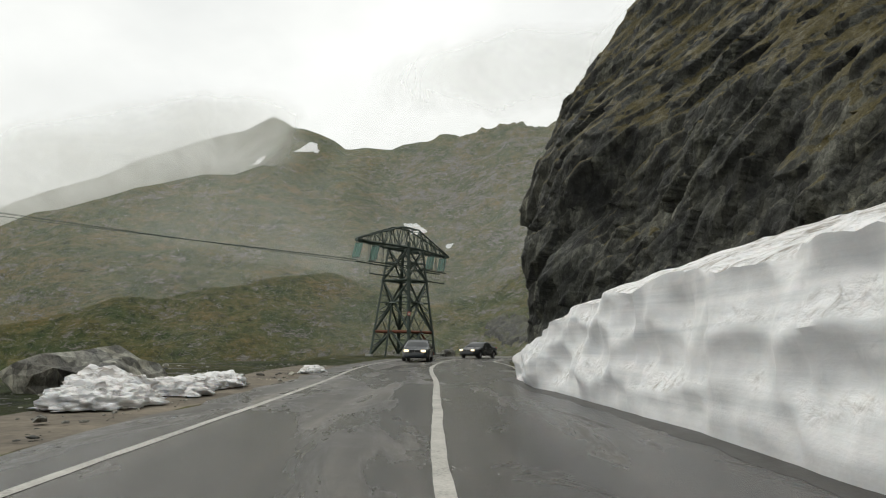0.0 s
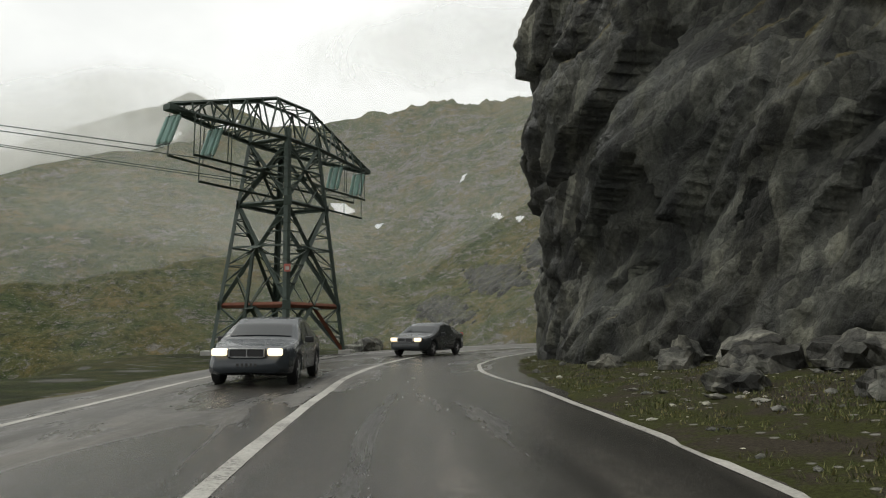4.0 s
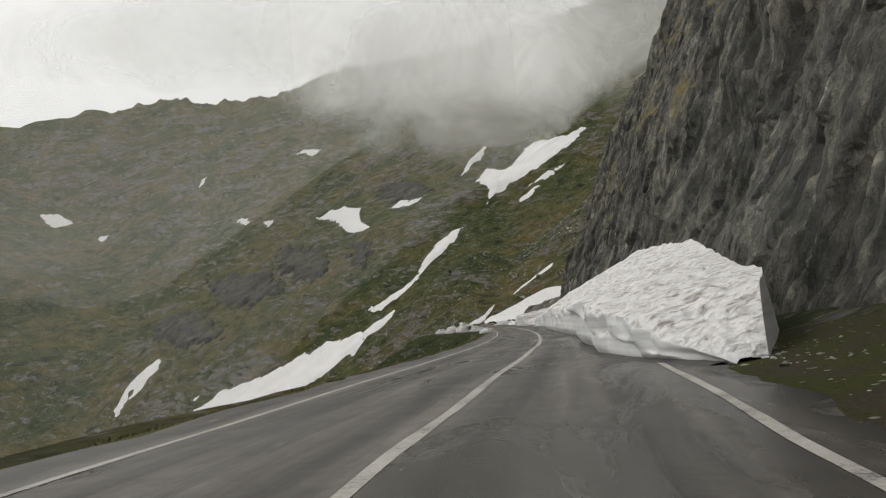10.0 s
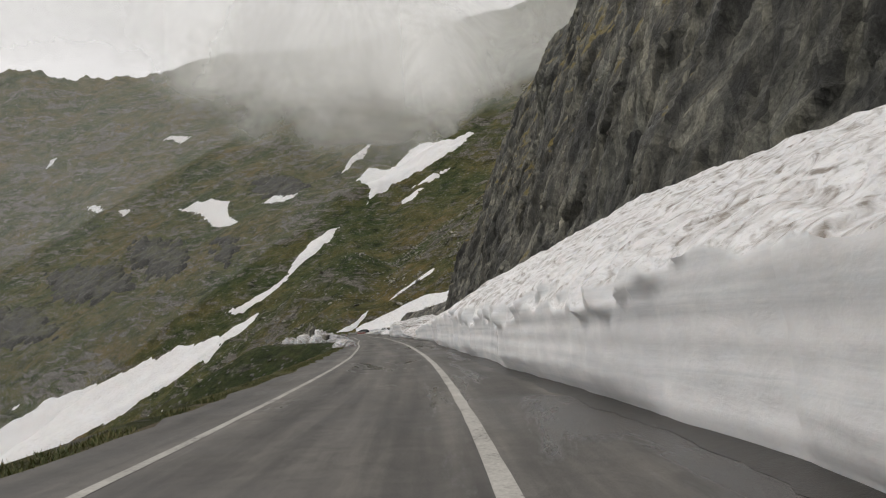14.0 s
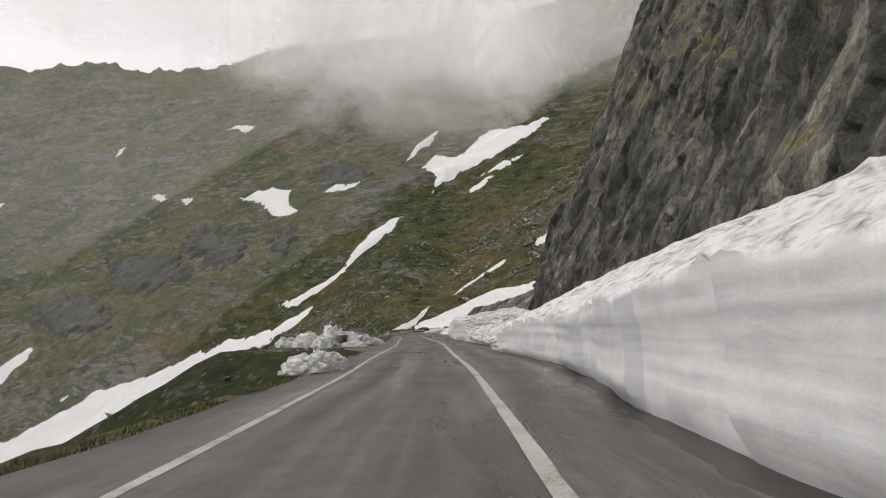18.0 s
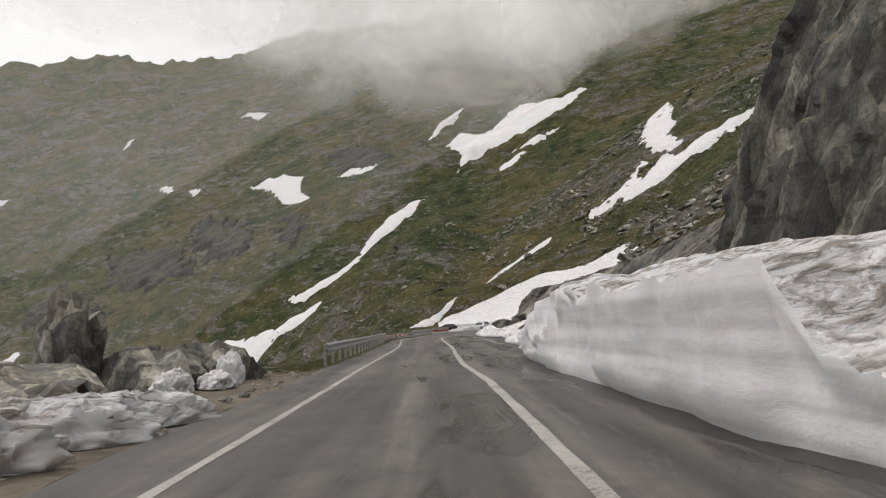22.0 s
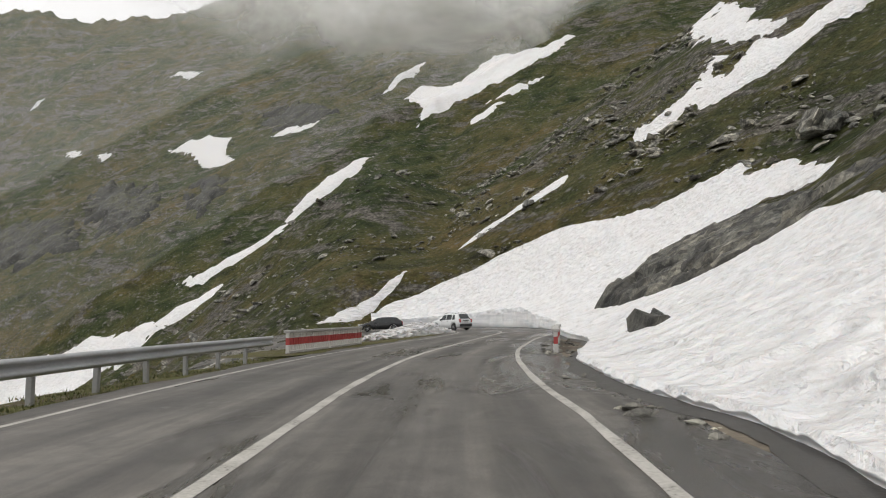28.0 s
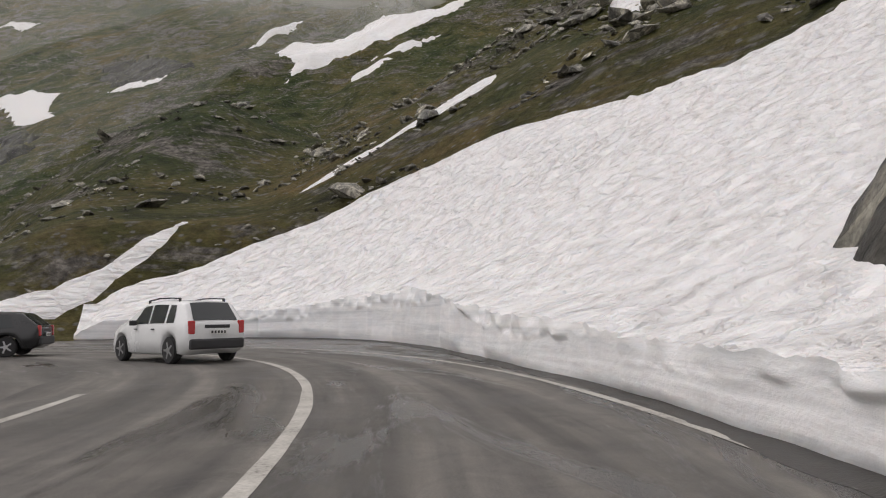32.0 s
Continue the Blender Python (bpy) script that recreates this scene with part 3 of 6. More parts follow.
def height(x, y):
    x, y = np.asarray(x, float).ravel(), np.asarray(y, float).ravel()
    a, b = (x - 60) * 0.38 + (y - 210) * 0.925, (x - 60) * 0.925 - (y - 210) * 0.38
    s, u = nearest(x, y, MAIN)
    near = (1 - smooth(30, 90, np.abs(u))) * (1 - smooth(30, 90, np.maximum(s - S_TURN, -s - 20)))
    bend = smooth(255, 280, s)
    lat = b * (1 - near) + u * near
    rise = 0.21 * softplus(a - 105, 8) + 0.39 * softplus(a - 240, 20) + 0.04 * softplus(a - 450, 40) - 1.7 * softplus(a - 905, 30)
    far = smooth(450, 900, a)
    steep = 0.72 - 0.32 * smooth(200, 330, a) - 0.14 * far
    z = rise + np.where(lat > 0, steep * softplus(lat - 13 + 2.2 * near * bend, 2.0), -(0.62 - 0.21 * smooth(150, 330, a) - 0.35 * far) * softplus(-lat - 5.0 - lay_by(s), 1.0))
    z = np.maximum(z, -120 + 0.02 * np.abs(b))
    # a swelling of the slope above the bend
    z = z - 26 * np.exp(-((x - 85) ** 2 + (y - 1100) ** 2) / 11000) + 16 * np.exp(-((x - 122) ** 2 + (y - 402) ** 2) / 900) - 5.0 * np.exp(-((x - 154) ** 2 + (y - 346) ** 2) / 420) + 3.5 * np.exp(-((x - 86) ** 2 + (y - 240) ** 2) / 45) + 8 * np.exp(-((x - 192) ** 2 + (y - 356) ** 2) / 1500)
    # the peak across the valley, beyond which the ridge falls away
    z = z - 1.4 * far * softplus(-b - 965, 30) - 0.28 * (1 - near) * softplus(-b - 780, 40)
    r = np.hypot(x + 520, y - 1440)
    z2 = 486 - 0.56 * r
    z = 0.5 * (z + z2 + np.sqrt((z - z2) ** 2 + 900))
    # crags, gullies and hummocks, growing with the distance from the road
    amp = smooth(10, 40, np.abs(u)) * 1.5 + smooth(150, 330, a) * 6 + far * 12 + 14 * smooth(250, 800, np.abs(lat))
    fine = smooth(10, 26, np.abs(u))
    rough = np.array([noise.ridged_multi_fractal((p / 95, q / 95, 0.3), 0.9, 2.1, 5, 0.9, 2.0) for p, q in zip(x, y)]) - 1.0
    small = np.array([noise.fractal((p / 11, q / 11, 4.1), 0.8, 2.2, 4) for p, q in zip(x, y)])
    crag = np.array([noise.ridged_multi_fractal((p / 34 + q / 90, q / 26 - p / 80, 1.7), 0.75, 2.2, 6, 1.0, 2.0) for p, q in zip(x, y)])
    z = z + amp * rough * 0.8 + fine * small * (0.5 + 0.10 * amp) + smooth(15, 40, np.abs(u)) * 1.6 * np.clip(crag - 1.15, -0.2, 1.2)
    # the shelf on which the road lies, with its lower leg
    s2, u2 = nearest(x, y, len(LINE))
    shelf = np.where(u2 > 0, smooth(6.5 - 1.3 * smooth(290, 308, s), 11 - 2.5 * smooth(290, 308, s), u2), smooth(5.2, 7.6, -u2 - lay_by(s2)))
    shelf = np.minimum(shelf, smooth(0.3, 11.0, -inside(BEND, x, y)))
    edge = -0.06
    return (road_z(s2) + edge) * (1 - shelf) + z * shelf


def graded(lo, hi, step, far, ratio=1.09):
    c = list(np.arange(lo, hi + step, step))
    d, out = step, []
    while c[-1] < far:
        d *= ratio
        c.append(c[-1] + d)
    d, v = step, lo
    while v > -far:
        d *= ratio
        v -= d
        out.append(v)
    return np.array(out[::-1] + c)


GX, GY = graded(-36, 300, 1.6, 3200, 1.08), graded(-20, 660, 1.6, 3200, 1.08)
gx, gy = np.meshgrid(GX, GY)
GZ = height(gx, gy).reshape(gx.shape)


def ground_z(x, y):
    """The built ground's height, between its grid's corners."""
    x, y = np.asarray(x, float), np.asarray(y, float)
    i, j = np.clip(np.searchsorted(GX, x) - 1, 0, len(GX) - 2), np.clip(np.searchsorted(GY, y) - 1, 0, len(GY) - 2)
    fx, fy = (x - GX[i]) / (GX[i + 1] - GX[i]), (y - GY[j]) / (GY[j + 1] - GY[j])
    return GZ[j, i] * (1 - fx) * (1 - fy) + GZ[j, i + 1] * fx * (1 - fy) + GZ[j + 1, i] * (1 - fx) * fy + GZ[j + 1, i + 1] * fx * fy


def grid_mesh(name, co, rows, cols, material, keep=None, uv=None, flat=False):
    """A mesh of rows x cols corners."""
    idx = np.arange(rows * cols).reshape(rows, cols)
    f = np.stack([idx[:-1, :-1], idx[:-1, 1:], idx[1:, 1:], idx[1:, :-1]], -1).reshape(-1, 4)
    if keep is not None:
        f = f[keep.ravel()]
        used = np.unique(f)
        table = np.zeros(rows * cols, int)
        table[used] = np.arange(len(used))
        co, f = co[used], table[f]
        uv = None if uv is None else uv[used]
    me = bpy.data.meshes.new(name)
    me.from_pydata(co.tolist(), [], f.tolist())
    if uv is not None:
        layer = me.uv_layers.new(name="UVMap")
        layer.data.foreach_set("uv", uv[f.ravel()].astype(np.float32).ravel())
    me.polygons.foreach_set("use_smooth", [not flat] * len(me.polygons))
    me.materials.append(material)
    return me


ground = new("ground", grid_mesh("ground", np.stack([gx.ravel(), gy.ravel(), GZ.ravel()], 1), len(GY), len(GX), M_GROUND))
tagged(ground, "steep alpine slopes of turf, scree and grey rock", "ground", kind="structure")


# ---- road, markings and verges ----
def strip(name, s0, s1, u0, u1, z, material, step=1.0, wave=0.0, drop=(0, 0), lanes=1):
    """A ribbon along the road from u0 to u1; wave makes its rims uneven."""
    n = max(2, int((s1 - s0) / step) + 1)
    co, uv = [], []
    for s in np.linspace(s0, s1, n):
        for k in range(lanes + 1):
            f = k / lanes
            a, b = (key(s, *u0), key(s, *u1)) if isinstance(u0, tuple) else (u0, u1)
            u = a + (b - a) * f
            w = 0.0
            if wave and k in (0, lanes):
                w = wave * noise.fractal((s * 0.7, k * 9.1 + z, 2.7), 0.7, 2.0, 4)
            co.append(at(s, u + w, z + drop[0] * (1 - f) + drop[1] * f))
            uv.append((u, s))
    return new(name, grid_mesh(name, np.array(co), n, lanes + 1, material, uv=np.array(uv)))


road = tagged(strip("road", -38, S_END - 2, -4.5, 4.6, 0.0, M_ASPHALT, 1.0, 0.25, lanes=6), "worn grey asphalt mountain road, partly wet", "road", kind="structure")

LEFT_EDGE = ((-38, -3.5), (90, -3.45), (130, -3.25), (160, -3.5), (205, -3.4), (226, -3.15), (250, -3.8), (300, -3.75))
RIGHT_EDGE = ((26, 3.6), (33, 4.1), (40, 4.3), (46, 4.0), (52, 3.25), (56, 3.1), (60, 3.35), (69, 3.35), (78, 3.45), (86, 3.4), (207, 3.0), (226, 2.95), (231, 3.15), (241, 3.3), (256, 3.1), (268, 3.4), (288, 3.15), (297, 3.25), (305, 3.7), (313, 3.95), (340, 3.8))
RIGHT_OUT = tuple((s, u + 0.14) for s, u in RIGHT_EDGE)
CENTRE_IN = ((-38, -0.1), (2, -0.15), (8, -0.22), (16, -0.2), (24, -0.1), (196, -0.1), (203, -0.35), (211, -0.3), (222, -0.1), (344, -0.1))
MARKS = (("centre_line", -38, 344, CENTRE_IN, tuple((s, u + 0.17) for s, u in CENTRE_IN)), ("edge_line", -38, 300, LEFT_EDGE, tuple((s, u + 0.125) for s, u in LEFT_EDGE)), ("edge_line", 26, 86, RIGHT_EDGE, RIGHT_OUT), ("edge_line", 208, 340, RIGHT_EDGE, RIGHT_OUT), ("edge_line", 300, 321, -3.5, -3.36), ("edge_line", 372, 446, -3.4, -3.26), ("edge_line", 372, 446, 3.26, 3.4))
for nm, s0, s1, u0, u1 in MARKS:
    ob = strip(nm, s0, s1, u0, u1, 0.005, M_PAINT, 0.6, 0.018)
    ob.parent = road
tagged(strip("verge", -38, 300, ((-38, -6.2), (78, -6.2), (92, -5.4), (170, -5.4), (176, -6.2), (300, -6.2)), ((-38, -4.2), (300, -4.2)), -0.012, M_TURF, 0.8, 0.3, (-0.12, 0.0), 3), "strip of thin turf and gravel between asphalt and slope", "verge", kind="structure")
tagged(strip("verge", 26, 90, 4.3, 10.5, -0.015, M_MUD, 0.6, 0.25, (0.0, 0.75), 6), "mossy turf and gravel at the foot of the rock", "verge", kind="structure")
tagged(strip("lay_by", -38, 37, -13.2, -4.15, -0.03, M_GRAVEL, 1.0, 0.5, (-0.1, 0.0), 4), "muddy gravel parking strip beside the road", "lay-by", kind="structure")
tagged(strip("lay_by", 172, 203, ((172, -5.2), (180, -12.5), (203, -13.2)), ((172, -4.15), (203, -4.15)), -0.03, M_GRAVEL, 1.0, 0.5, (-0.1, 0.0), 4), "brown gravel lay-by with grass tufts", "lay-by", kind="structure")
tagged(strip("shoulder", 222, 318, ((222, 4.2), (318, 4.2)), ((222, 8.5), (240, 8.5), (280, 7.2), (300, 7.0), (318, 6.0)), -0.014, M_GRAVEL, 0.8, 0.1, (0.0, 0.02), 4), "muddy gravel shoulder strewn with grit", "shoulder", kind="structure")
# the bend's wide apron of asphalt out to the snow wall
xs, ys = np.arange(86, 120, 0.8), np.arange(286, 334, 0.8)
ax, ay = [v.ravel() for v in np.meshgrid(xs, ys)]
fits = (inside(BEND, ax, ay) > -1.5).reshape(len(ys), len(xs))
apron = grid_mesh("apron", np.stack([ax, ay, np.full(len(ax), -0.008) + road_z(nearest(ax, ay, len(LINE))[0])], 1), len(ys), len(xs), M_ASPHALT, keep=fits[:-1, :-1] & fits[1:, 1:], uv=np.stack([(ax - 100) * 0.5, ay], 1))
tagged(new("apron", apron), "widened grey asphalt of the hairpin bend", "road", kind="structure")
tagged(strip("median", 284, 318, -8.2, -4.4, 0.012, M_TURF, 0.8, 0.3, (-0.06, 0.0), 3), "narrow grassy median between the two legs of the bend", "median", kind="structure")


def part(name, bm, material, parent, label="", smooth_it=False):
    me = bpy.data.meshes.new(name)
    bm.to_mesh(me)
    bm.free()
    for m in (material if isinstance(material, (list, tuple)) else [material]):
        me.materials.append(m)
    if smooth_it:
        me.polygons.foreach_set("use_smooth", [True] * len(me.polygons))
    ob = new(name, me)
    ob.parent = parent
    if label:
        ob["label"] = label
    return ob


def box(bm, size, m=Matrix(), bevel=0.0):
    r = bmesh.ops.create_cube(bm, size=1.0, matrix=m @ Matrix.Diagonal((*size, 1)))
    if bevel:
        edges = list({e for v in r["verts"] for e in v.link_edges})
        bmesh.ops.bevel(bm, geom=edges, offset=bevel, segments=2, affect="EDGES", profile=0.5)
    return bm


def bar(bm, a, b, w, h=None):
    """A straight member from a to b."""
    a, b = Vector(a), Vector(b)
    d = b - a
    q = d.to_track_quat("Z", "Y").to_matrix().to_4x4()
    bmesh.ops.create_cube(bm, size=1.0, matrix=Matrix.Translation((a + b) / 2) @ q @ Matrix.Diagonal((w, h or w, d.length, 1)))
    return bm


# ---- rocks ----
def facets(p, seed):
    """Broken, slabby relief: every cell of rock is a tilted plane of its own."""
    d, pts = noise.voronoi(p)
    c = pts[0]
    k = noise.cell_vector(c * 7.31 + Vector((seed, 0, 0)))
    o = p - c
    return (k.x - 0.5) * 0.9 + o.x * (k.y - 0.5) * 1.7 + o.y * (k.z - 0.5) * 1.7


def rock_bm(size, seed, detail=3, rough=0.35):
    bm = bmesh.new()
    bmesh.ops.create_icosphere(bm, subdivisions=detail, radius=1.0)
    for v in bm.verts:
        n = v.co.normalized()
        k = 1 + rough * 1.5 * facets(n * 1.3 + Vector((seed, seed * 0.7, 0)), seed) + 0.12 * noise.fractal(n * 3 + Vector((seed, 0, 0)), 0.8, 2.1, 3)
        v.co = Vector((n.x * size[0], n.y * size[1], n.z * size[2])) * max(0.45, k)
        v.co.z = max(v.co.z, -0.3 * size[2])
    return bm


bm = rock_bm((1, 1, 0.7), 3.0, detail=1)
CRUMB, CRUMB_FACES = [v.co.copy() for v in bm.verts], [[v.index for v in f.verts] for f in bm.faces]
bm.free()


# ---- snow banks cleared to the road's side ----
def bank(name, label, foot, lip, back, top, material, line=None, step=0.15, rough=1.0, ends=(1.6, 1.6), seed=0.0, hang=0.12, rise=0.85, cut=((0, 0.5), (1, 0.5)), cells=(0.85, 0.62)):
    """cut: how far up the plough's plane reaches, as a share of the height. Keys over s of the front's offset, its height, the far rim's offset and height (None: the ground there)."""
    s0, s1 = foot[0][0], foot[-1][0]
    if line is None:
        place = at
    else:
        pl = catmull(line)
        st = np.concatenate([[0], np.cumsum(np.linalg.norm(np.diff(pl, axis=0), axis=1))])
        tg = np.gradient(pl, axis=0)
        tg /= np.linalg.norm(tg, axis=1)[:, None]
        s1 = float(st[-1])

        def place(s, u, z):
            i = min(int(np.searchsorted(st, s)), len(st) - 1)
            t = np.array([np.interp(s, st, tg[:, 0]), np.interp(s, st, tg[:, 1])])
            return Vector((np.interp(s, st, pl[:, 0]) + u * t[1], np.interp(s, st, pl[:, 1]) - u * t[0], z))
    n = int((s1 - s0) / step) + 1
    front = [-0.12] + [k / 26 for k in range(1, 27)]
    m = 38
    co = []
    for s in np.linspace(s0, s1, n):
        e = min(1.0, max(0.0, (s - s0) / ends[0]) ** 0.5) * min(1.0, max(0.0, (s1 - s) / ends[1]) ** 0.5)
        e = max(e, 0.03)
        f, h, b = key(s, *foot), key(s, *lip) * e, key(s, *back)
        bp = place(s, b, 0)
        t = (float(ground_z(bp.x, bp.y)) + 0.35 if top is None else key(s, *top)) * e
        mid = 0.5 * (f + b)
        f = mid + (f - mid) * (0.6 + 0.4 * e) + 0.20 * rough * noise.fractal((s * 0.22 + seed, 1.3, 0.2), 0.7, 2.1, 3)
        # a ragged lip; below the cut line the plough left a plane, above it the melt has hollowed the face
        h *= 1 + 0.10 * rough * noise.fractal((s * 0.5 + seed, 7.7, 1.1), 0.7, 2.1, 3)
        h += (0.09 * noise.fractal((s * 2.6 + seed, 4.7, 1.1), 0.8, 2.1, 4) + 0.10 * (0.5 - noise.voronoi((s * 0.9 + seed, 0.4, 0.0))[0][0])) * rough * e
        # the blade's passes leave upright steps in the face
        bite = noise.cell((s * 0.31 + 0.25 * noise.noise((s * 0.9, seed, 0.0)), seed, 0.5)) * 0.5 + noise.cell((s * 0.83 + seed, 3.5, 0.5)) * 0.22
        h += 0.13 * (bite - 0.3) * rough * min(1.0, h)
        cutline = key(s, *cut) + 0.3 * noise.fractal((s * 0.17 + seed, 3.1, 0.4), 0.7, 2.1, 3)
        u = f
        for q in front:
            z = max(q, 0) * h
            under = -hang * math.sin(min(1.0, max(0, q)) * math.pi * 0.5) ** 6 + 0.13 * math.exp(-z * 7) * rough
            melt = min(1.0, max(0.0, (q - cutline) / 0.08 + 0.5))
            plane = 0.28 * (bite - 0.35) * min(1.0, h / 1.4) + 0.02 * noise.noise((z * 7 + seed, s * 0.06, 0)) + 0.045 * noise.fractal((s * 0.8 + seed, z * 0.7, 2.0), 0.7, 2.1, 4)
            c = noise.voronoi((s * cells[0] + seed + 0.4 * noise.noise((s, z, 1.0)), z * cells[1] + 0.3 * noise.noise((s * 0.5, z * 0.5, seed)), 2.0))[0][0]
            c2 = noise.voronoi((s * 2.1 + seed, z * 1.5 + 5, 4.0))[0][0]
            hollow = 0.85 * min(1.0, 0.9 / cells[0]) * (0.52 - c) + 0.22 * (0.45 - c2) + 0.25 * max(0.0, q - cutline) * h
            u = f + under + (plane + melt * hollow * min(1.0, h / 1.3)) * rough * min(1, max(0, q) * 4) + 0.08 * max(q, 0)
            co.append(place(s, u, q * h))
        for k in range(m):
            q = ((k + 1) / m) ** 1.3
            w = u + (b - u) * q
            c = noise.voronoi((s * 1.25 + seed, w * 2.0, 5.0))[0][0]
            z = h + (t - h) * q ** rise + (0.10 * noise.fractal((s * 0.35 + seed, w * 1.3, 5.5), 0.7, 2.1, 5) + 0.15 * (c - 0.42)) * rough * min(1, 0.15 + q * 7)
            w = place(s, w, max(z, -0.2))
            if top is None:
                w.z = max(w.z, float(ground_z(w.x, w.y)) + 0.28)
            co.append(w)
        co.append(place(s, b + 0.4, min(-0.5, t - 3)))
    me = grid_mesh(name, np.array(co), n, len(front) + m + 1, material)
    me.set_sharp_from_angle(angle=math.radians(48))
    ob = tagged(new(name, me), label, "snow bank", "cleared snow banks")
    # dark strip along the foot: grit and slush, plus the undercut's shade as colour
    gr = []
    n = int((s1 - s0) / 0.25) + 1
    for s in np.linspace(s0 + 0.2, s1 - 0.2, n):
        f = key(s, *foot)
        w = 0.16 + 0.20 * max(0, noise.fractal((s * 0.5, seed, 8.0), 0.8, 2.2, 4) + 0.35)
        for du, z in ((-w, 0.002), (-w * 0.6, 0.02 + 0.05 * max(0, noise.fractal((s * 2.3, seed, 2.0), 0.8, 2.2, 3))), (0.0, 0.05), (0.35, 0.06)):
            gr.append(place(s, f + du + 0.06 * noise.fractal((s * 1.7, seed, 1.0), 0.8, 2.2, 3), z))
    edge = new("grit_shade_edge", grid_mesh("grit_shade_edge", np.array(gr), n, 4, M_GRIT_SHADE))
    edge.parent = ob
    edge["label"] = "dark strip along the foot, undercut shade and wet grit in one"
    return ob


bank("snow_bank", "tall cleared wall of old snow beside the wet lane", ((-14, 3.4), (9, 3.4), (15, 3.1), (20, 2.6), (26, 2.7)), ((-14, 2.2), (9, 2.3), (14, 2.35), (17.5, 2.05), (19.5, 1.6), (21, 1.25), (23, 1.05), (26, 0.85)), ((-14, 11), (15, 9.5), (26, 6)), ((-14, 5), (10, 4.3), (15, 3.9), (17.5, 3.2), (19.5, 2.2), (21, 1.6), (23, 1.3), (26, 1.0)), M_SNOW, rough=0.52, step=0.13, cut=((0, -0.3), (1, -0.3)), cells=(0.6, 1.25))
bank("snow_bank", "long cut wall of grey-white snow sloping up to the cliff", ((84.0, 4.5), (85.5, 3.8), (88, 3.0), (91, 2.2), (97, 2.0), (104, 2.1), (116, 1.5), (130, 1.5), (140, 1.6), (150, 2.3), (160, 2.4), (166, 1.9)), ((84.0, 0.4), (87, 0.75), (91, 1.35), (97, 1.65), (116, 1.8), (130, 1.75), (150, 1.5), (160, 1.35), (166, 0.8)), ((84.0, 5.2), (87, 5.9), (93, 7.4), (166, 8.5)), ((84.0, 1.1), (86, 1.4), (90, 1.85), (96, 2.4), (100, 3.2), (105, 4.2), (122, 5.4), (131, 5.2), (138, 4.1), (146, 4.3), (157, 4.2), (161, 3.4), (166, 2.0)), M_SNOW, seed=3.0, ends=(3.0, 1.6), cut=((84, 0.3), (96, 0.95), (108, 0.9), (114, 0.6), (120, 0.5), (126, 0.68), (131, 0.8), (134, 1.25), (166, 1.25)), cells=(1.5, 1.1))
bank("snow_bank", "thin slab of melting snow on the asphalt", ((165, 1.9), (168, 1.9), (170, 2.2), (174.5, 4.5)), ((165, 0.5), (168, 0.25), (174.5, 0.1)), ((165, 6), (170, 6.5), (174.5, 7)), ((165, 1.2), (170, 0.6), (174.5, 0.3)), M_SNOW_DIRTY, seed=5.0, rough=0.5)
bank("snow_bank", "cut block of old snow with a dirty sloping top", ((174, 4.5), (177, 2.5), (181, 2.2), (186.5, 2.0), (188, 1.75), (203, 1.6), (207.5, 2.4)), ((174, 0.2), (181, 0.4), (185.5, 0.6), (186.5, 0.95), (187.1, 1.75), (196.5, 1.85), (200, 1.55), (202, 1.1), (204, 0.8), (207.5, 0.45)), ((174, 7.5), (184, 7.5), (207, 7)), ((174, 0.7), (184, 1.8), (194, 2.65), (198, 2.9), (200.5, 2.3), (203, 1.5), (207.5, 0.9)), M_SNOW_DIRTY, seed=9.0, hang=0.2, cut=((186, 1.2), (195, 1.0), (200, 0.45), (207, 0.2)), cells=(1.6, 1.0))
LOW_BANK = bank("snow_bank", "low melting snow with stones along the shoulder", ((207, 3.0), (212.8, 3.3), (217.8, 3.2), (223.8, 3.3), (228, 3.9), (233, 4.4), (239, 4.7), (243, 3.7), (250, 3.4), (257, 3.1), (263, 3.9)), ((207, 0.3), (220, 0.24), (232, 0.12), (242, 0.25), (263, 0.4)), ((207, 8), (215, 9.4), (226, 9.9), (231, 9.0), (236, 8.4), (241, 7.9), (248, 7.2), (250.5, 7.4), (252.5, 9.5), (263, 11)), ((207, 1.2), (219, 1.6), (226, 1.0), (231, 0.7), (234, 0.8), (236.5, 1.5), (241, 1.5), (248, 1.6), (252, 2.2), (256, 2.6), (263, 2.6)), M_SNOW, seed=13.0, rough=1.5, hang=0.0, step=0.16)
HAIRPIN_FOOT = tuple(tuple(at(s, u).xy) for s, u in ((262, 4.3), (266.5, 4.9), (271, 4.6), (276, 4.6), (282, 5.2), (290, 5.8), (297, 4.9), (303, 4.35), (308, 4.15), (312, 4.15))) + WALL
BEND_BANK = bank("snow_bank", "broad white snow slope ending in a cut wall at the bend", ((0, 0), (105, 0)), ((0, 0.12), (22, 0.14), (32, 0.3), (40, 0.5), (48, 0.72), (56, 0.85), (66, 1.35), (74, 2.2), (82, 2.1), (92, 1.5), (100, 1.0)), ((0, 8), (12, 10), (25, 10.5), (34, 13), (42, 9), (50, 8), (60, 15), (76, 15), (90, 10), (100, 4)), None, M_SNOW_FAR, line=HAIRPIN_FOOT, seed=21.0, rough=0.7, hang=0.06, rise=1.3, cut=((0, 0.85), (1, 0.85)), cells=(1.9, 1.3))


# ---- cliffs above the road ----
def angular(x, y, z):
    """Creased relief of flat faces that meet in sharp edges."""
    return 0.62 - noise.voronoi((x, y, z), distance_metric="MANHATTAN")[0][0]


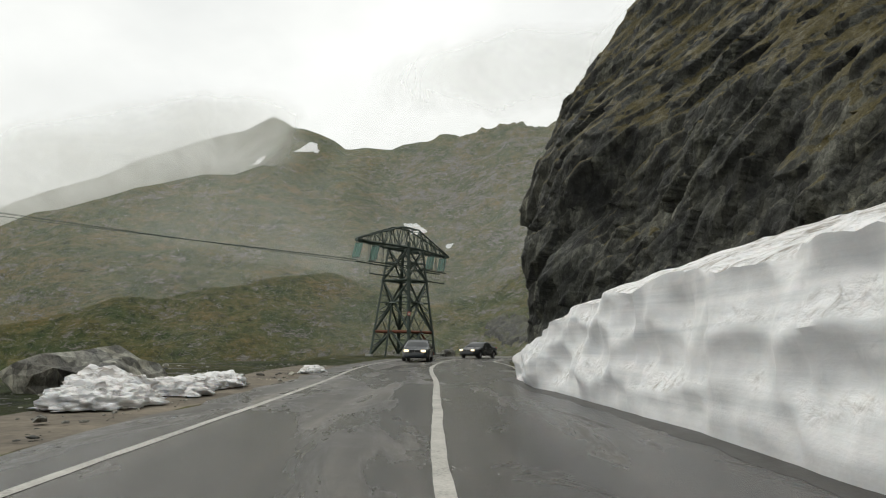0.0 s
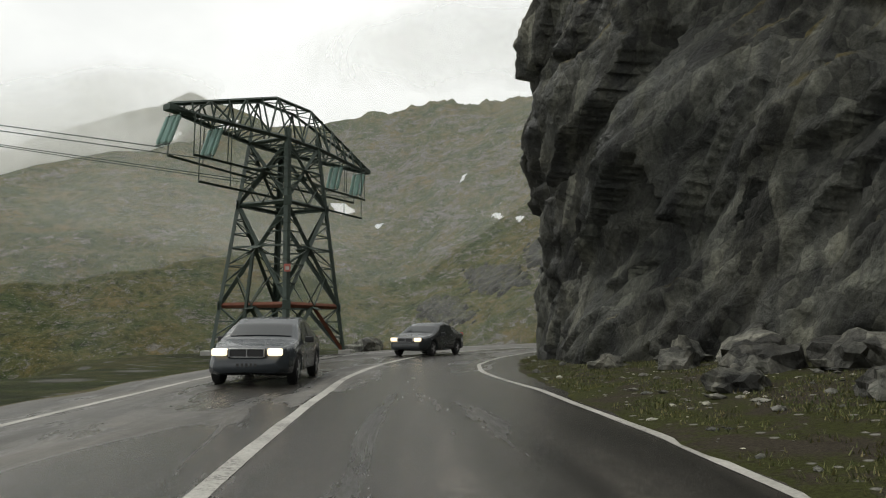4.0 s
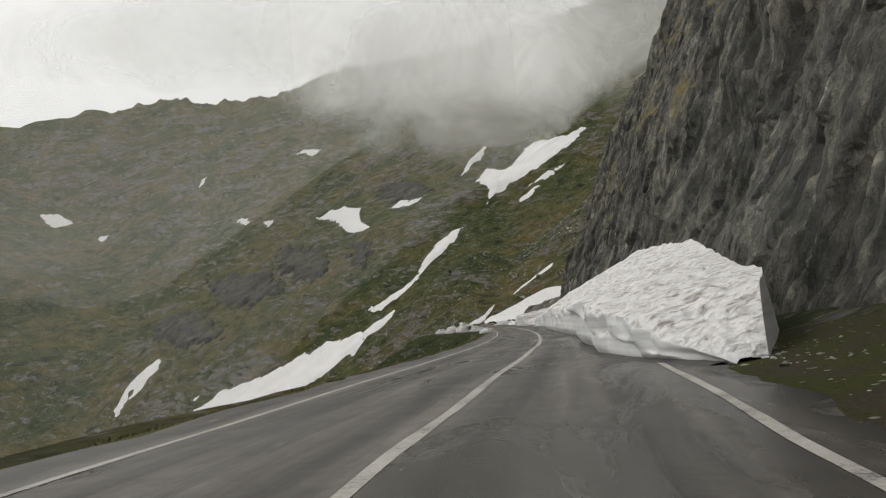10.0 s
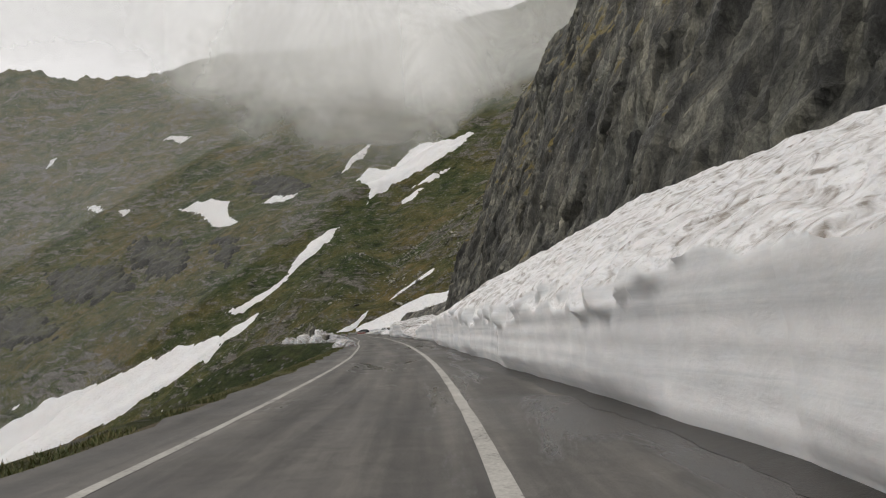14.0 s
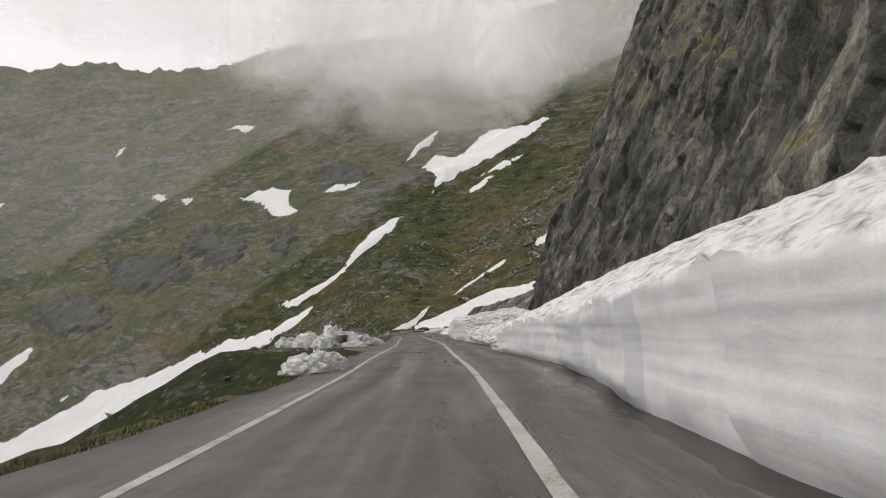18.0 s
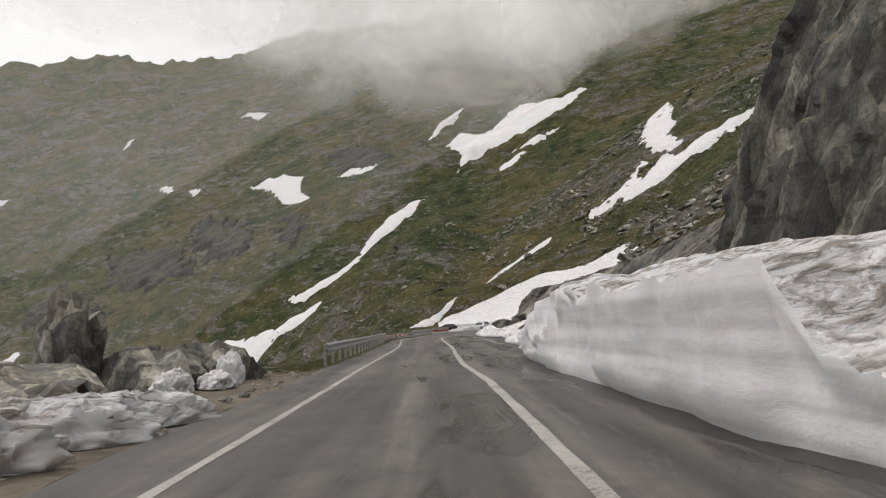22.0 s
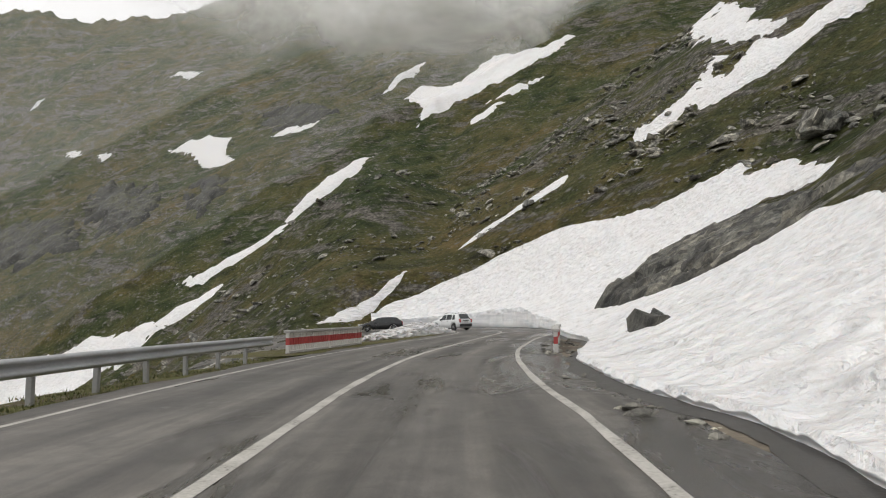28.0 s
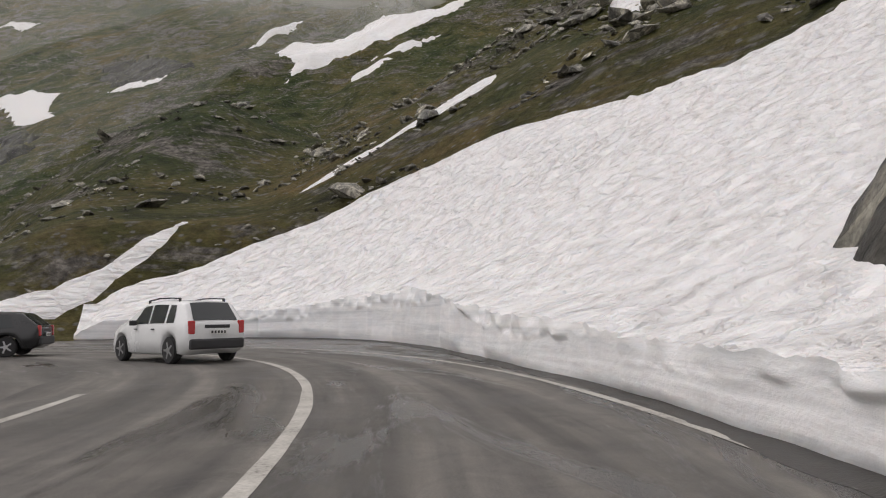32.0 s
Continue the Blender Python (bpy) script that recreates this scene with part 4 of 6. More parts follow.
def cliff(name, label, s0, s1, foot, lean, tall, material, step, seed, jag=1.0, rows=80, nose=None, dip=0.5, brow=99.0, blocky=1.0):
    """A rock face rising from u = foot(s), leaning back by lean metres a metre of height."""
    n = int((s1 - s0) / step) + 1
    co = []
    cd, sd = math.cos(dip), math.sin(dip)
    for s in np.linspace(s0, s1, n):
        f, k, t = key(s, *foot), key(s, *lean), key(s, *tall)
        for j in range(rows):
            q = (j / (rows - 1)) ** 1.3
            z = -0.8 + (t + 0.8) * q
            wx, wy = 0.9 * noise.noise((s * 0.16, z * 0.16, seed)), 0.9 * noise.noise((s * 0.16, z * 0.16, seed + 9))
            along, across = z * cd - s * sd + wx * 2, s * cd + z * sd + wy
            big = 1.7 * noise.fractal((s * 0.07 + seed, z * 0.06, seed * 0.37), 0.8, 2.1, 3)
            rib = noise.ridged_multi_fractal((across * 0.16 + seed, along * 0.05, 2.0), 0.75, 2.3, 6, 1.0, 2.0) - 1.0
            d = 0.5 * rib + 1.4 * angular(across * 0.20 + seed, along * 0.07, 1.0) + blocky * 0.68 * facets(Vector((across * 0.66, along * 0.22 + seed, 3.0)), seed + 5)
            d += blocky * 0.30 * facets(Vector((across * 1.7, along * 0.6 + seed, 6.0)), seed + 8) + 0.22 * noise.fractal((across * 0.9, along * 0.45, seed), 0.7, 2.2, 5)
            off = 0.0
            if nose:
                for ns, nz, nr, nd in nose:
                    off -= nd * math.exp(-((s - ns) / nr) ** 2 - ((z - nz) / (nr * 0.8)) ** 2)
            co.append(at(s, f + max(z, 0) * k + max(z - brow, 0) * 0.55 - (big + d) * jag * min(1, 0.3 + q * 5) + off, z))
    me = grid_mesh(name, np.array(co), n, rows, material)
    return tagged(new(name, me), label, "cliff", kind="structure")


cliff("cliff", "dark wet rock spur overhanging the road", 22, 68, ((22, 16), (36, 12.5), (46, 9.0), (52, 6.7), (56, 5.55), (61, 5.15), (65, 5.5), (68, 8.3)), ((22, 0.5), (46, 0.30), (52, 0.14), (56, 0.06), (60, 0.05), (64, 0.06), (68, 0.4)), ((22, 30), (68, 30)), M_CLIFF_WET, 0.16, 1.0, jag=0.85, rows=210, nose=((55.8, 9.2, 1.6, 1.0),), brow=16.0, blocky=1.15, dip=0.65)
cliff("cliff", "dark wet rock hollow behind the spur", 66, 87, ((66, 14), (75, 11.2), (87, 9.6)), ((66, 0.6), (87, 0.44)), ((66, 44), (87, 43)), M_CLIFF_WET, 0.36, 4.0, rows=110)
cliff("cliff", "dark schist rock face streaked with yellow turf", 86, 219, ((66, 14), (75, 11.0), (90, 9.2), (120, 8.3), (160, 8.3), (180, 9.0), (206, 9.2), (212, 9.9), (216, 12), (219, 16)), ((66, 0.6), (90, 0.42), (150, 0.36), (212, 0.41), (219, 0.9)), ((66, 44), (120, 42), (206, 38), (212, 34), (216, 26), (219, 14)), M_CLIFF, 0.24, 4.0, jag=0.8, rows=160, blocky=0.75, dip=0.35)
cliff("rock_slab", "smooth grey rock slabs rising out of the snow", 211, 254, ((211, 12.5), (216, 10.2), (226, 9.0), (231, 8.2), (237, 7.1), (243, 6.2), (249.5, 5.3), (251, 6.4), (254, 12)), ((211, 0.8), (225, 1.1), (236, 1.05), (244, 0.85), (250, 0.7), (254, 0.9)), ((211, 11), (219, 9), (226, 7), (232, 5.8), (240, 4.6), (249, 4.4), (252, 4), (254, 3)), M_CRAG, 0.3, 8.0, jag=0.5, rows=60)


# ---- snow lying in the gullies and hollows of the slopes ----
def snow_patch(poly, res, thick, ragged, label, slope=0.5, grow=0.0, material=None):
    p = np.array(poly, float)
    pad = res * 3 + ragged
    xs, ys = np.arange(p[:, 0].min() - pad, p[:, 0].max() + pad, res), np.arange(p[:, 1].min() - pad, p[:, 1].max() + pad, res)
    x, y = [v.ravel() for v in np.meshgrid(xs, ys)]
    d = inside(poly, x, y) + grow
    f = 0.5 / max(ragged, 0.5)
    d = d + ragged * np.array([noise.fractal((a * f, b * f, 9.0), 0.7, 2.2, 4) for a, b in zip(x, y)])
    z = ground_z(x, y) + np.clip(d * slope, -thick * 1.2, thick)
    keep = (d > -res * 1.6).reshape(len(ys), len(xs))
    k = keep[:-1, :-1] | keep[1:, :-1] | keep[:-1, 1:] | keep[1:, 1:]
    return tagged(new("snow_patch", grid_mesh("snow_patch", np.stack([x, y, z], 1), len(ys), len(xs), material or M_SNOW_FAR, keep=k)), label, "snow patch", "old snow on the slopes")


FAR_SNOW = (
    ((198, 553), (215, 569), (221, 546), (250, 570), (264, 558), (282, 528), (261, 518), (226, 516), (211, 525), (188, 513), (198, 528)),
    ((216, 502), (244, 501), (227, 494)),
    ((203, 495), (220, 493), (207, 482)),
    ((194, 577), (244, 623), (219, 588)),
    ((100, 698), (123, 671), (132, 653), (126, 635), (127, 596), (115, 619), (111, 656)),
    ((147, 612), (157, 614), (167, 585), (155, 589)),
    ((110, 870), (135, 836), (124, 835)),
    ((39, 817), (49, 798), (49, 779), (41, 800)),
    ((59, 761), (70, 751), (64, 748)),
    ((92, 485), (105, 478), (120, 477), (132, 489), (145, 500), (164, 499), (155, 488), (142, 481), (131, 482), (118, 471), (100, 474)),
    ((93, 481), (105, 479), (118, 475), (112, 468), (98, 473)),
    ((-50, 533), (10, 522), (52, 491), (69, 481), (85, 462), (103, 457), (94, 445), (82, 450), (76, 446), (70, 452), (62, 446), (40, 455), (10, 470), (-40, 490)),
    ((-57, 573), (-49, 602), (-29, 610), (-29, 594), (-45, 592), (-52, 571)),
    ((-176, 1019), (-157, 1021), (-136, 990), (-154, 957)),
    ((-107, 929), (-90, 920), (-97, 911)),
    ((5, 912), (9, 926), (14, 923), (10, 912)),
    ((-421, 1228), (-412, 1248), (-399, 1316), (-382, 1245)),
    ((-440, 1075), (-437, 1124), (-421, 1080)),
    ((-48, 577), (-43, 600), (-27, 604), (-31, 592), (-43, 582)),
    ((-10, 534), (-1, 533), (-3, 531)),
)
for poly in FAR_SNOW:
    snow_patch(poly, 2.0, 1.2, 2.2, "old white snow patch lying in a hollow of the mountainside")
NEAR_SNOW = (
    ((145, 326), (149, 328), (153, 326), (156, 325), (160, 326), (167, 329), (164, 325), (159, 323), (158, 318), (165, 320), (167, 320), (166, 314), (171, 313), (173, 306), (177, 299), (176, 296), (173, 297), (168, 301), (162, 303), (158, 308), (152, 312), (151, 320)),
    ((167, 319), (171, 319), (173, 322), (175, 329), (184, 335), (187, 341), (198, 352), (205, 366), (196, 364), (188, 356), (178, 344), (169, 328)),
    ((97.4, 331.6), (101.9, 333.8), (108, 335.4), (114, 338.4), (110, 334.8), (105.6, 333), (101.6, 331.4)),
    ((123, 341.8), (126.5, 343.4), (130, 343.4), (135, 340.4), (140.5, 335.8), (138, 333.2), (132.4, 337.8), (127, 340.8)),
)
for poly in NEAR_SNOW:
    snow_patch(poly, 0.7, 0.15 if len(poly) < 10 else 0.8, 0.3 if len(poly) < 10 else 1.6, "old snow tongue in a gully above the road")
snow_patch(((106, 330.2), (112, 331.2), (117, 330), (121.5, 326), (125, 319), (128, 313.5), (129.6, 309), (130.2, 304.5), (132.2, 301.4), (133.4, 298), (136, 296), (133, 294.6), (134.8, 290.8), (132, 286.5), (127.5, 280), (125.2, 279.6), (127.6, 286.5), (126.4, 289), (125.2, 290), (121.5, 292.6), (116, 293), (112, 291.6), (110, 291), (112, 298), (117, 308), (118, 316), (113, 326)), 0.6, 0.3, 0.7, "broad snowfield rising from the bend to the rocks", grow=0.3)
snow_patch(((130, 287.6), (131.5, 287.6), (130.8, 283.6), (129.6, 285)), 0.4, 0.5, 0.4, "last scrap of snow between the rocks")

# ---- boulders ----
def thing(name, bm, material, place, label, category, group="", smooth_it=False, turn=0.0):
    ob = part(name, bm, material, None, "", smooth_it)
    ob.matrix_world = Matrix.Translation(place) @ pose(0, 0, 0, 0, 0, turn)
    return tagged(ob, label, category, group)


def boulder(x, y, size, seed, label="grey boulder lying on the slope", z=None, material=None, turn=0):
    z = float(ground_z(x, y)) if z is None else z
    return thing("boulder", rock_bm(size, seed), material or M_STONE, (x, y, z + size[2] * 0.2), label, "boulder", "boulders", turn=turn)


def rests_on(ob, x, y, z0):
    """Height of the surface of ob under a place."""
    bpy.context.view_layer.update()
    hit, p, _, _ = ob.ray_cast(Vector((x, y, 60)), Vector((0, 0, -1)))
    return p.z if hit else z0


boulder(91.8, 261.2, (1.9, 1.2, 1.05), 5.0, "dark grey boulder half sunk in the snow slope", rests_on(BEND_BANK, 91.8, 261.2, 1.0) - 0.9, M_CRAG, 55)
boulder(137, 288, (3.0, 2.2, 1.9), 5.0, "pale grey boulder high on the turf slope", None, M_STONE, 20)
boulder(88.5, 243.0, (1.6, 1.0, 0.8), 7.0, "flat grey rock showing through the snow", rests_on(LOW_BANK, 88.5, 243.0, 2.0), M_CRAG, 10)
for x, y, z, size, seed, turn in ((71.2, 225.0, 0.62, (1.25, 0.55, 0.5), 9.0, -42), (73.3, 226.6, 1.15, (0.9, 0.6, 0.4), 12.0, 20), (69.8, 218.9, 0.5, (0.75, 0.4, 0.3), 15.0, 35)):
    boulder(x, y, size, seed, "flat grey rock showing through the snow", rests_on(LOW_BANK, x, y, z) - 0.05, M_CRAG, turn)
for q, (s, u, a, b, c, t) in enumerate(((192.5, -8.3, 1.9, 1.3, 0.8, -20), (198.0, -7.6, 1.1, 0.8, 0.75, 10), (200.5, -7.2, 1.2, 0.7, 0.8, 40), (197.5, -9.6, 0.8, 0.7, 1.9, 25), (184.4, -7.5, 1.0, 0.7, 0.85, 60), (69.5, -5.6, 1.0, 0.6, 0.55, 60), (12.5, -9.5, 1.6, 0.9, 0.75, 0), (17.5, -8.2, 1.7, 0.8, 0.7, 70))):
    p = at(s, u)
    boulder(p.x, p.y, (a, b, c), 11.0 + q * 3, "angular grey block set on the lay-by as a kerb", p.z - 0.05, M_STONE, t + heading(s))
for q, (s, u, r) in enumerate(((43, 6.6, 0.5), (45, 8.0, 0.8), (47.5, 7.4, 0.6), (40.5, 7.6, 0.55), (50, 6.4, 0.45), (37, 8.6, 0.7), (33, 9.4, 0.9), (35, 7.8, 0.5), (38.5, 9.8, 1.1), (41.5, 8.8, 0.9), (44, 9.2, 0.8), (46.5, 8.6, 0.9), (48.5, 7.9, 0.6), (31, 8.2, 0.6), (66.5, 6.5, 0.6), (72, 6.5, 0.7), (77, 7.6, 0.8))):
    p = at(s, u)
    boulder(p.x, p.y, (r, r * 0.8, r * 0.6), 40.0 + q * 2, "fallen rock at the foot of the wet cliff", 0.12 * (u - 4.3) - 0.02, M_SCREE, q * 40)


# a bare outcrop that parts the snow above the bend
def outcrop(poly, res, thick, label, leaning=True, steep=1.0, grain=1.0):
    p = np.array(poly, float)
    xs, ys = np.arange(p[:, 0].min() - 2, p[:, 0].max() + 2, res), np.arange(p[:, 1].min() - 2, p[:, 1].max() + 2, res)
    x, y = [v.ravel() for v in np.meshgrid(xs, ys)]
    d = inside(poly, x, y) - (0.9 if leaning else 0.0) + (0.5 if leaning else 7.0) * np.array([noise.fractal((a * 0.5 / grain, b * 0.5 / grain, 3.0), 0.7, 2.2, 4) for a, b in zip(x, y)])
    rel = np.array([facets(Vector((a * 0.28 + b * 0.1, b * 0.13 - a * 0.05, 2.0)) / grain, 3.0) * 0.7 + 0.3 * facets(Vector((a * 0.9, b * 0.6, 5.0)) / grain, 6.0) for a, b in zip(x, y)])
    slope = np.minimum(2.4 + 0.458 * (x - 109.7) - 0.131 * (y - 289.6), ground_z(x, y) + 0.5 + 0.5 * np.maximum(0, 294 - y)) if leaning else -999.0
    z = np.maximum(ground_z(x, y), slope) + np.clip(np.where(d < 0, d * 1.6, d) * steep, -1.8 * grain, thick) + rel * grain * (1.0 if leaning else 1.0) * np.clip(d * 0.8 / grain, 0, 1)
    keep = (d > (-1.2 if leaning else -5.0)).reshape(len(ys), len(xs))
    k = keep[:-1, :-1] & keep[1:, :-1] & keep[:-1, 1:] & keep[1:, 1:]
    return tagged(new("rock_outcrop", grid_mesh("rock_outcrop", np.stack([x, y, z], 1), len(ys), len(xs), M_CRAG if leaning else M_FAR_CRAG, keep=k)), label, "rock outcrop")


outcrop(((109.6, 289.5), (112.8, 292), (116.4, 293), (120.3, 293.2), (123, 291.4), (125.2, 289.6), (127, 286.5), (124.5, 281), (120, 273), (116, 266), (111.3, 267), (110.2, 272), (108.6, 276.5), (107, 280), (107.5, 284.5)), 0.35, 0.25, "bare grey outcrop of ribbed rock between two snowfields")

# dark crags in the far slopes
for poly, thick in ((((65, 674), (74, 658), (92, 631), (90, 589), (81, 562), (66, 601), (61, 641)), 7.0), (((108, 586), (118, 570), (114, 553), (104, 533), (101, 548)), 6.0), (((6, 713), (28, 690), (58, 620), (58, 595), (36, 605), (16, 637)), 6.0), (((-38, 678), (-21, 679), (6, 631), (15, 575), (-13, 600), (-29, 636)), 6.0), (((153, 663), (176, 632), (175, 583), (159, 596), (150, 630)), 5.0)):
    outcrop(poly, 1.6, thick * 0.38, "dark weathered crag standing out of the far slope", False, 1.3, 4.0)

rng = random.Random(4)
vs, fs = [], []
while len(vs) < 13000 * len(CRUMB):
    a, b = rng.uniform(-60, 235), rng.uniform(9, 110) if rng.random() < 0.8 else rng.uniform(-70, 12)
    x, y = 60 + a * 0.38 + b * 0.925, 210 + a * 0.925 - b * 0.38
    i = int(np.argmin(((LINE - np.array([x, y])) ** 2).sum(1)))
    if np.linalg.norm(LINE[i] - (x, y)) < 12.5 or noise.fractal((x * 0.06, y * 0.06, 1.0), 0.7, 2.0, 3) < -0.05:
        continue
    if 104 < x < 134 and 262 < y < 331 and y < 400 - 0.6 * x:
        continue
    r = 0.17 * rng.paretovariate(1.8)
    if r > 1.5:
        continue
    m = Matrix.Translation((x, y, float(ground_z(x, y)) + r * 0.15)) @ Euler((rng.uniform(-0.5, 0.5), rng.uniform(-0.5, 0.5), rng.uniform(0, 6.3))).to_matrix().to_4x4() @ Matrix.Diagonal((r * rng.uniform(0.8, 1.7), r, r * rng.uniform(0.5, 0.9), 1))
    k = len(vs)
    vs += [m @ c for c in CRUMB]
    fs += [[k + j for j in f] for f in CRUMB_FACES]
me = bpy.data.meshes.new("scattered_rocks")
me.from_pydata(vs, [], fs)
me.materials.append(M_STONE)
tagged(new("scattered_rocks", me), "grey scree stones strewn over the turf slopes", "scree", kind="stuff")


def pebbles(s_range, u_range, count, seed, label, lift=0.0):
    """Loose stones and grit on the gravel beside the road."""
    rg, vs, fs = random.Random(seed), [], []
    while len(fs) < count * len(CRUMB_FACES):
        s, u = rg.uniform(*s_range), rg.uniform(*u_range)
        if noise.fractal((s * 0.4, u * 0.6, seed), 0.7, 2.0, 3) < -0.1:
            continue
        r = 0.016 * rg.paretovariate(1.5)
        if r > 0.16:
            continue
        p = at(s, u, lift * max(0.0, u - 4.3) - 0.02)
        m = Matrix.Translation(p + Vector((0, 0, r * 0.25))) @ Euler((0, 0, rg.uniform(0, 6.3))).to_matrix().to_4x4() @ Matrix.Diagonal((r * rg.uniform(0.9, 1.6), r, r * rg.uniform(0.5, 0.9), 1))
        k = len(vs)
        vs += [m @ c for c in CRUMB]
        fs += [[k + j for j in f] for f in CRUMB_FACES]
    me = bpy.data.meshes.new("loose_stones")
    me.from_pydata(vs, [], fs)
    me.materials.append(M_STONE)
    tagged(new("loose_stones", me), label, "gravel", kind="stuff")


pebbles((176, 203), (-12.5, -4.6), 1500, 1, "loose stones strewn over the gravel lay-by")
pebbles((266, 300), (4.0, 6.2), 900, 2, "mud-caked stones along the shoulder")
pebbles((28, 86), (4.6, 8.5), 1100, 3, "fallen stones at the foot of the cliff", 0.12)
pebbles((0, 36), (-11.5, -4.6), 900, 4, "loose stones on the muddy parking strip")


# ---- heaps of ploughed snow ----
def snow_heap(s, u, lumps, label, material=None, seed=0.0):
    """lumps: (ds, du, long, wide, high) of each clod of the heap, along and across the road."""
    root = tagged(new("snow_heap"), label, "snow heap", "ploughed snow heaps")
    root.matrix_world = Matrix.Translation(at(s, u))
    for q, (ds, du, a, b, c) in enumerate(lumps):
        bm = bmesh.new()
        bmesh.ops.create_icosphere(bm, subdivisions=5, radius=1.0)
        for v in bm.verts:
            n = v.co.normalized()
            p = n + Vector((seed + q, 0, 0))
            d = 1 + 0.20 * facets(n * 1.9 + Vector((seed + q, 0, 0)), q) + 0.06 * facets(n * 5.0 + Vector((q, seed, 0)), q + 3) + 0.20 * noise.fractal(p * 2.6, 0.7, 2.1, 5)
            v.co = Vector((n.x * b * d, n.y * a * d, max(n.z, -0.05) * c * d))
        ob = part("clod", bm, material or M_SNOW_DIRTY, root, "", True)
        ob.matrix_world = pose(*at(s + ds, u + du), 0, 0, heading(s) + q * 23)


snow_heap(14.5, -6.4, ((-1.3, 0.2, 1.3, 0.9, 0.38), (0.3, -0.4, 1.3, 0.9, 0.52), (1.8, 0.4, 1.2, 0.7, 0.32)), "melting snow heap on the gravel strip", M_SNOW, 1)
snow_heap(18.6, -5.9, ((-0.6, 0, 1.0, 0.6, 0.28), (0.9, 0.1, 1.3, 0.6, 0.34)), "melting snow heap on the gravel strip", M_SNOW, 2)
snow_heap(8.5, -8.0, ((0, 0, 1.2, 0.9, 0.55),), "melting snow heap on the gravel strip", M_SNOW, 3)
snow_heap(28.3, -4.7, ((-0.6, 0, 0.7, 0.4, 0.2), (0.3, 0, 0.8, 0.45, 0.26)), "flat remnant of white snow by the edge line", M_SNOW, 4)
snow_heap(29.6, 5.9, ((-1.7, 0.5, 0.9, 0.8, 0.55), (0.0, 0.2, 1.0, 0.9, 0.6), (1.3, -0.1, 0.9, 0.8, 0.75), (-0.6, -0.6, 0.9, 0.5, 0.35), (2.8, -0.7, 0.7, 0.4, 0.2)), "broken blocks of white snow fallen beside the lane", M_SNOW, 5)
snow_heap(72.8, 4.4, ((0, 0, 0.3, 0.34, 0.2),), "small clod of white snow on the shoulder", M_SNOW, 6)
snow_heap(154.4, -4.5, ((-1.0, -0.2, 0.9, 0.7, 0.5), (0.4, 0.1, 1.0, 0.7, 0.55), (1.5, 0.3, 0.6, 0.4, 0.3)), "lumpy grey-white snow heap on the verge", None, 7)
snow_heap(185.4, -7.4, ((-1.6, -0.9, 1.2, 0.9, 0.85), (0.3, -0.6, 1.5, 1.0, 1.35), (1.0, 0.5, 1.3, 0.8, 1.05), (-1.5, 0.9, 0.9, 0.6, 0.4), (2.6, 1.1, 1.3, 0.7, 0.75), (4.2, 1.7, 1.2, 0.6, 0.55), (5.8, 2.3, 0.9, 0.45, 0.4), (1.8, -2.6, 1.4, 1.0, 1.0), (3.4, -4.4, 1.2, 0.9, 0.75), (-2.6, 1.6, 0.5, 0.4, 0.25)), "long heap of ploughed snow with a grey rock in its hollow", None, 9)
snow_heap(197.2, -6.4, ((-0.7, -0.4, 0.7, 0.4, 0.45), (0.5, 0.2, 0.6, 0.4, 0.35), (1.9, 0.1, 0.4, 0.3, 0.7)), "scraps of white snow between the stones", M_SNOW, 10)
snow_heap(310, -5.6, ((-9.5, -1.0, 1.3, 0.5, 0.22), (-7.2, -1.2, 1.5, 0.7, 0.32), (-4.8, -1.2, 1.5, 0.8, 0.45), (-2.4, -1.2, 1.5, 0.9, 0.5), (-0.2, -1.1, 1.4, 0.9, 0.55), (1.9, -0.9, 1.4, 1.0, 0.7), (3.9, -0.6, 1.4, 1.1, 0.95), (5.4, 0.0, 1.2, 0.9, 0.8), (6.6, 0.9, 1.0, 0.6, 0.45), (7.6, 1.5, 0.7, 0.4, 0.25)), "long heap of dirty snow on the grassy median", None, 11)

# ---- steel crash barrier on the valley side ----
M_STEEL = plain("galvanised_steel", (0.46, 0.47, 0.48), 0.42, 0.75, 0.18, 1.5)
M_POST = plain("zinc_post", (0.34, 0.34, 0.33), 0.6, 0.4, 0.2, 3.0)
M_RUST = plain("rusty_steel", (0.20, 0.075, 0.045), 0.85, 0.2, 0.35, 3.0, 0.01)


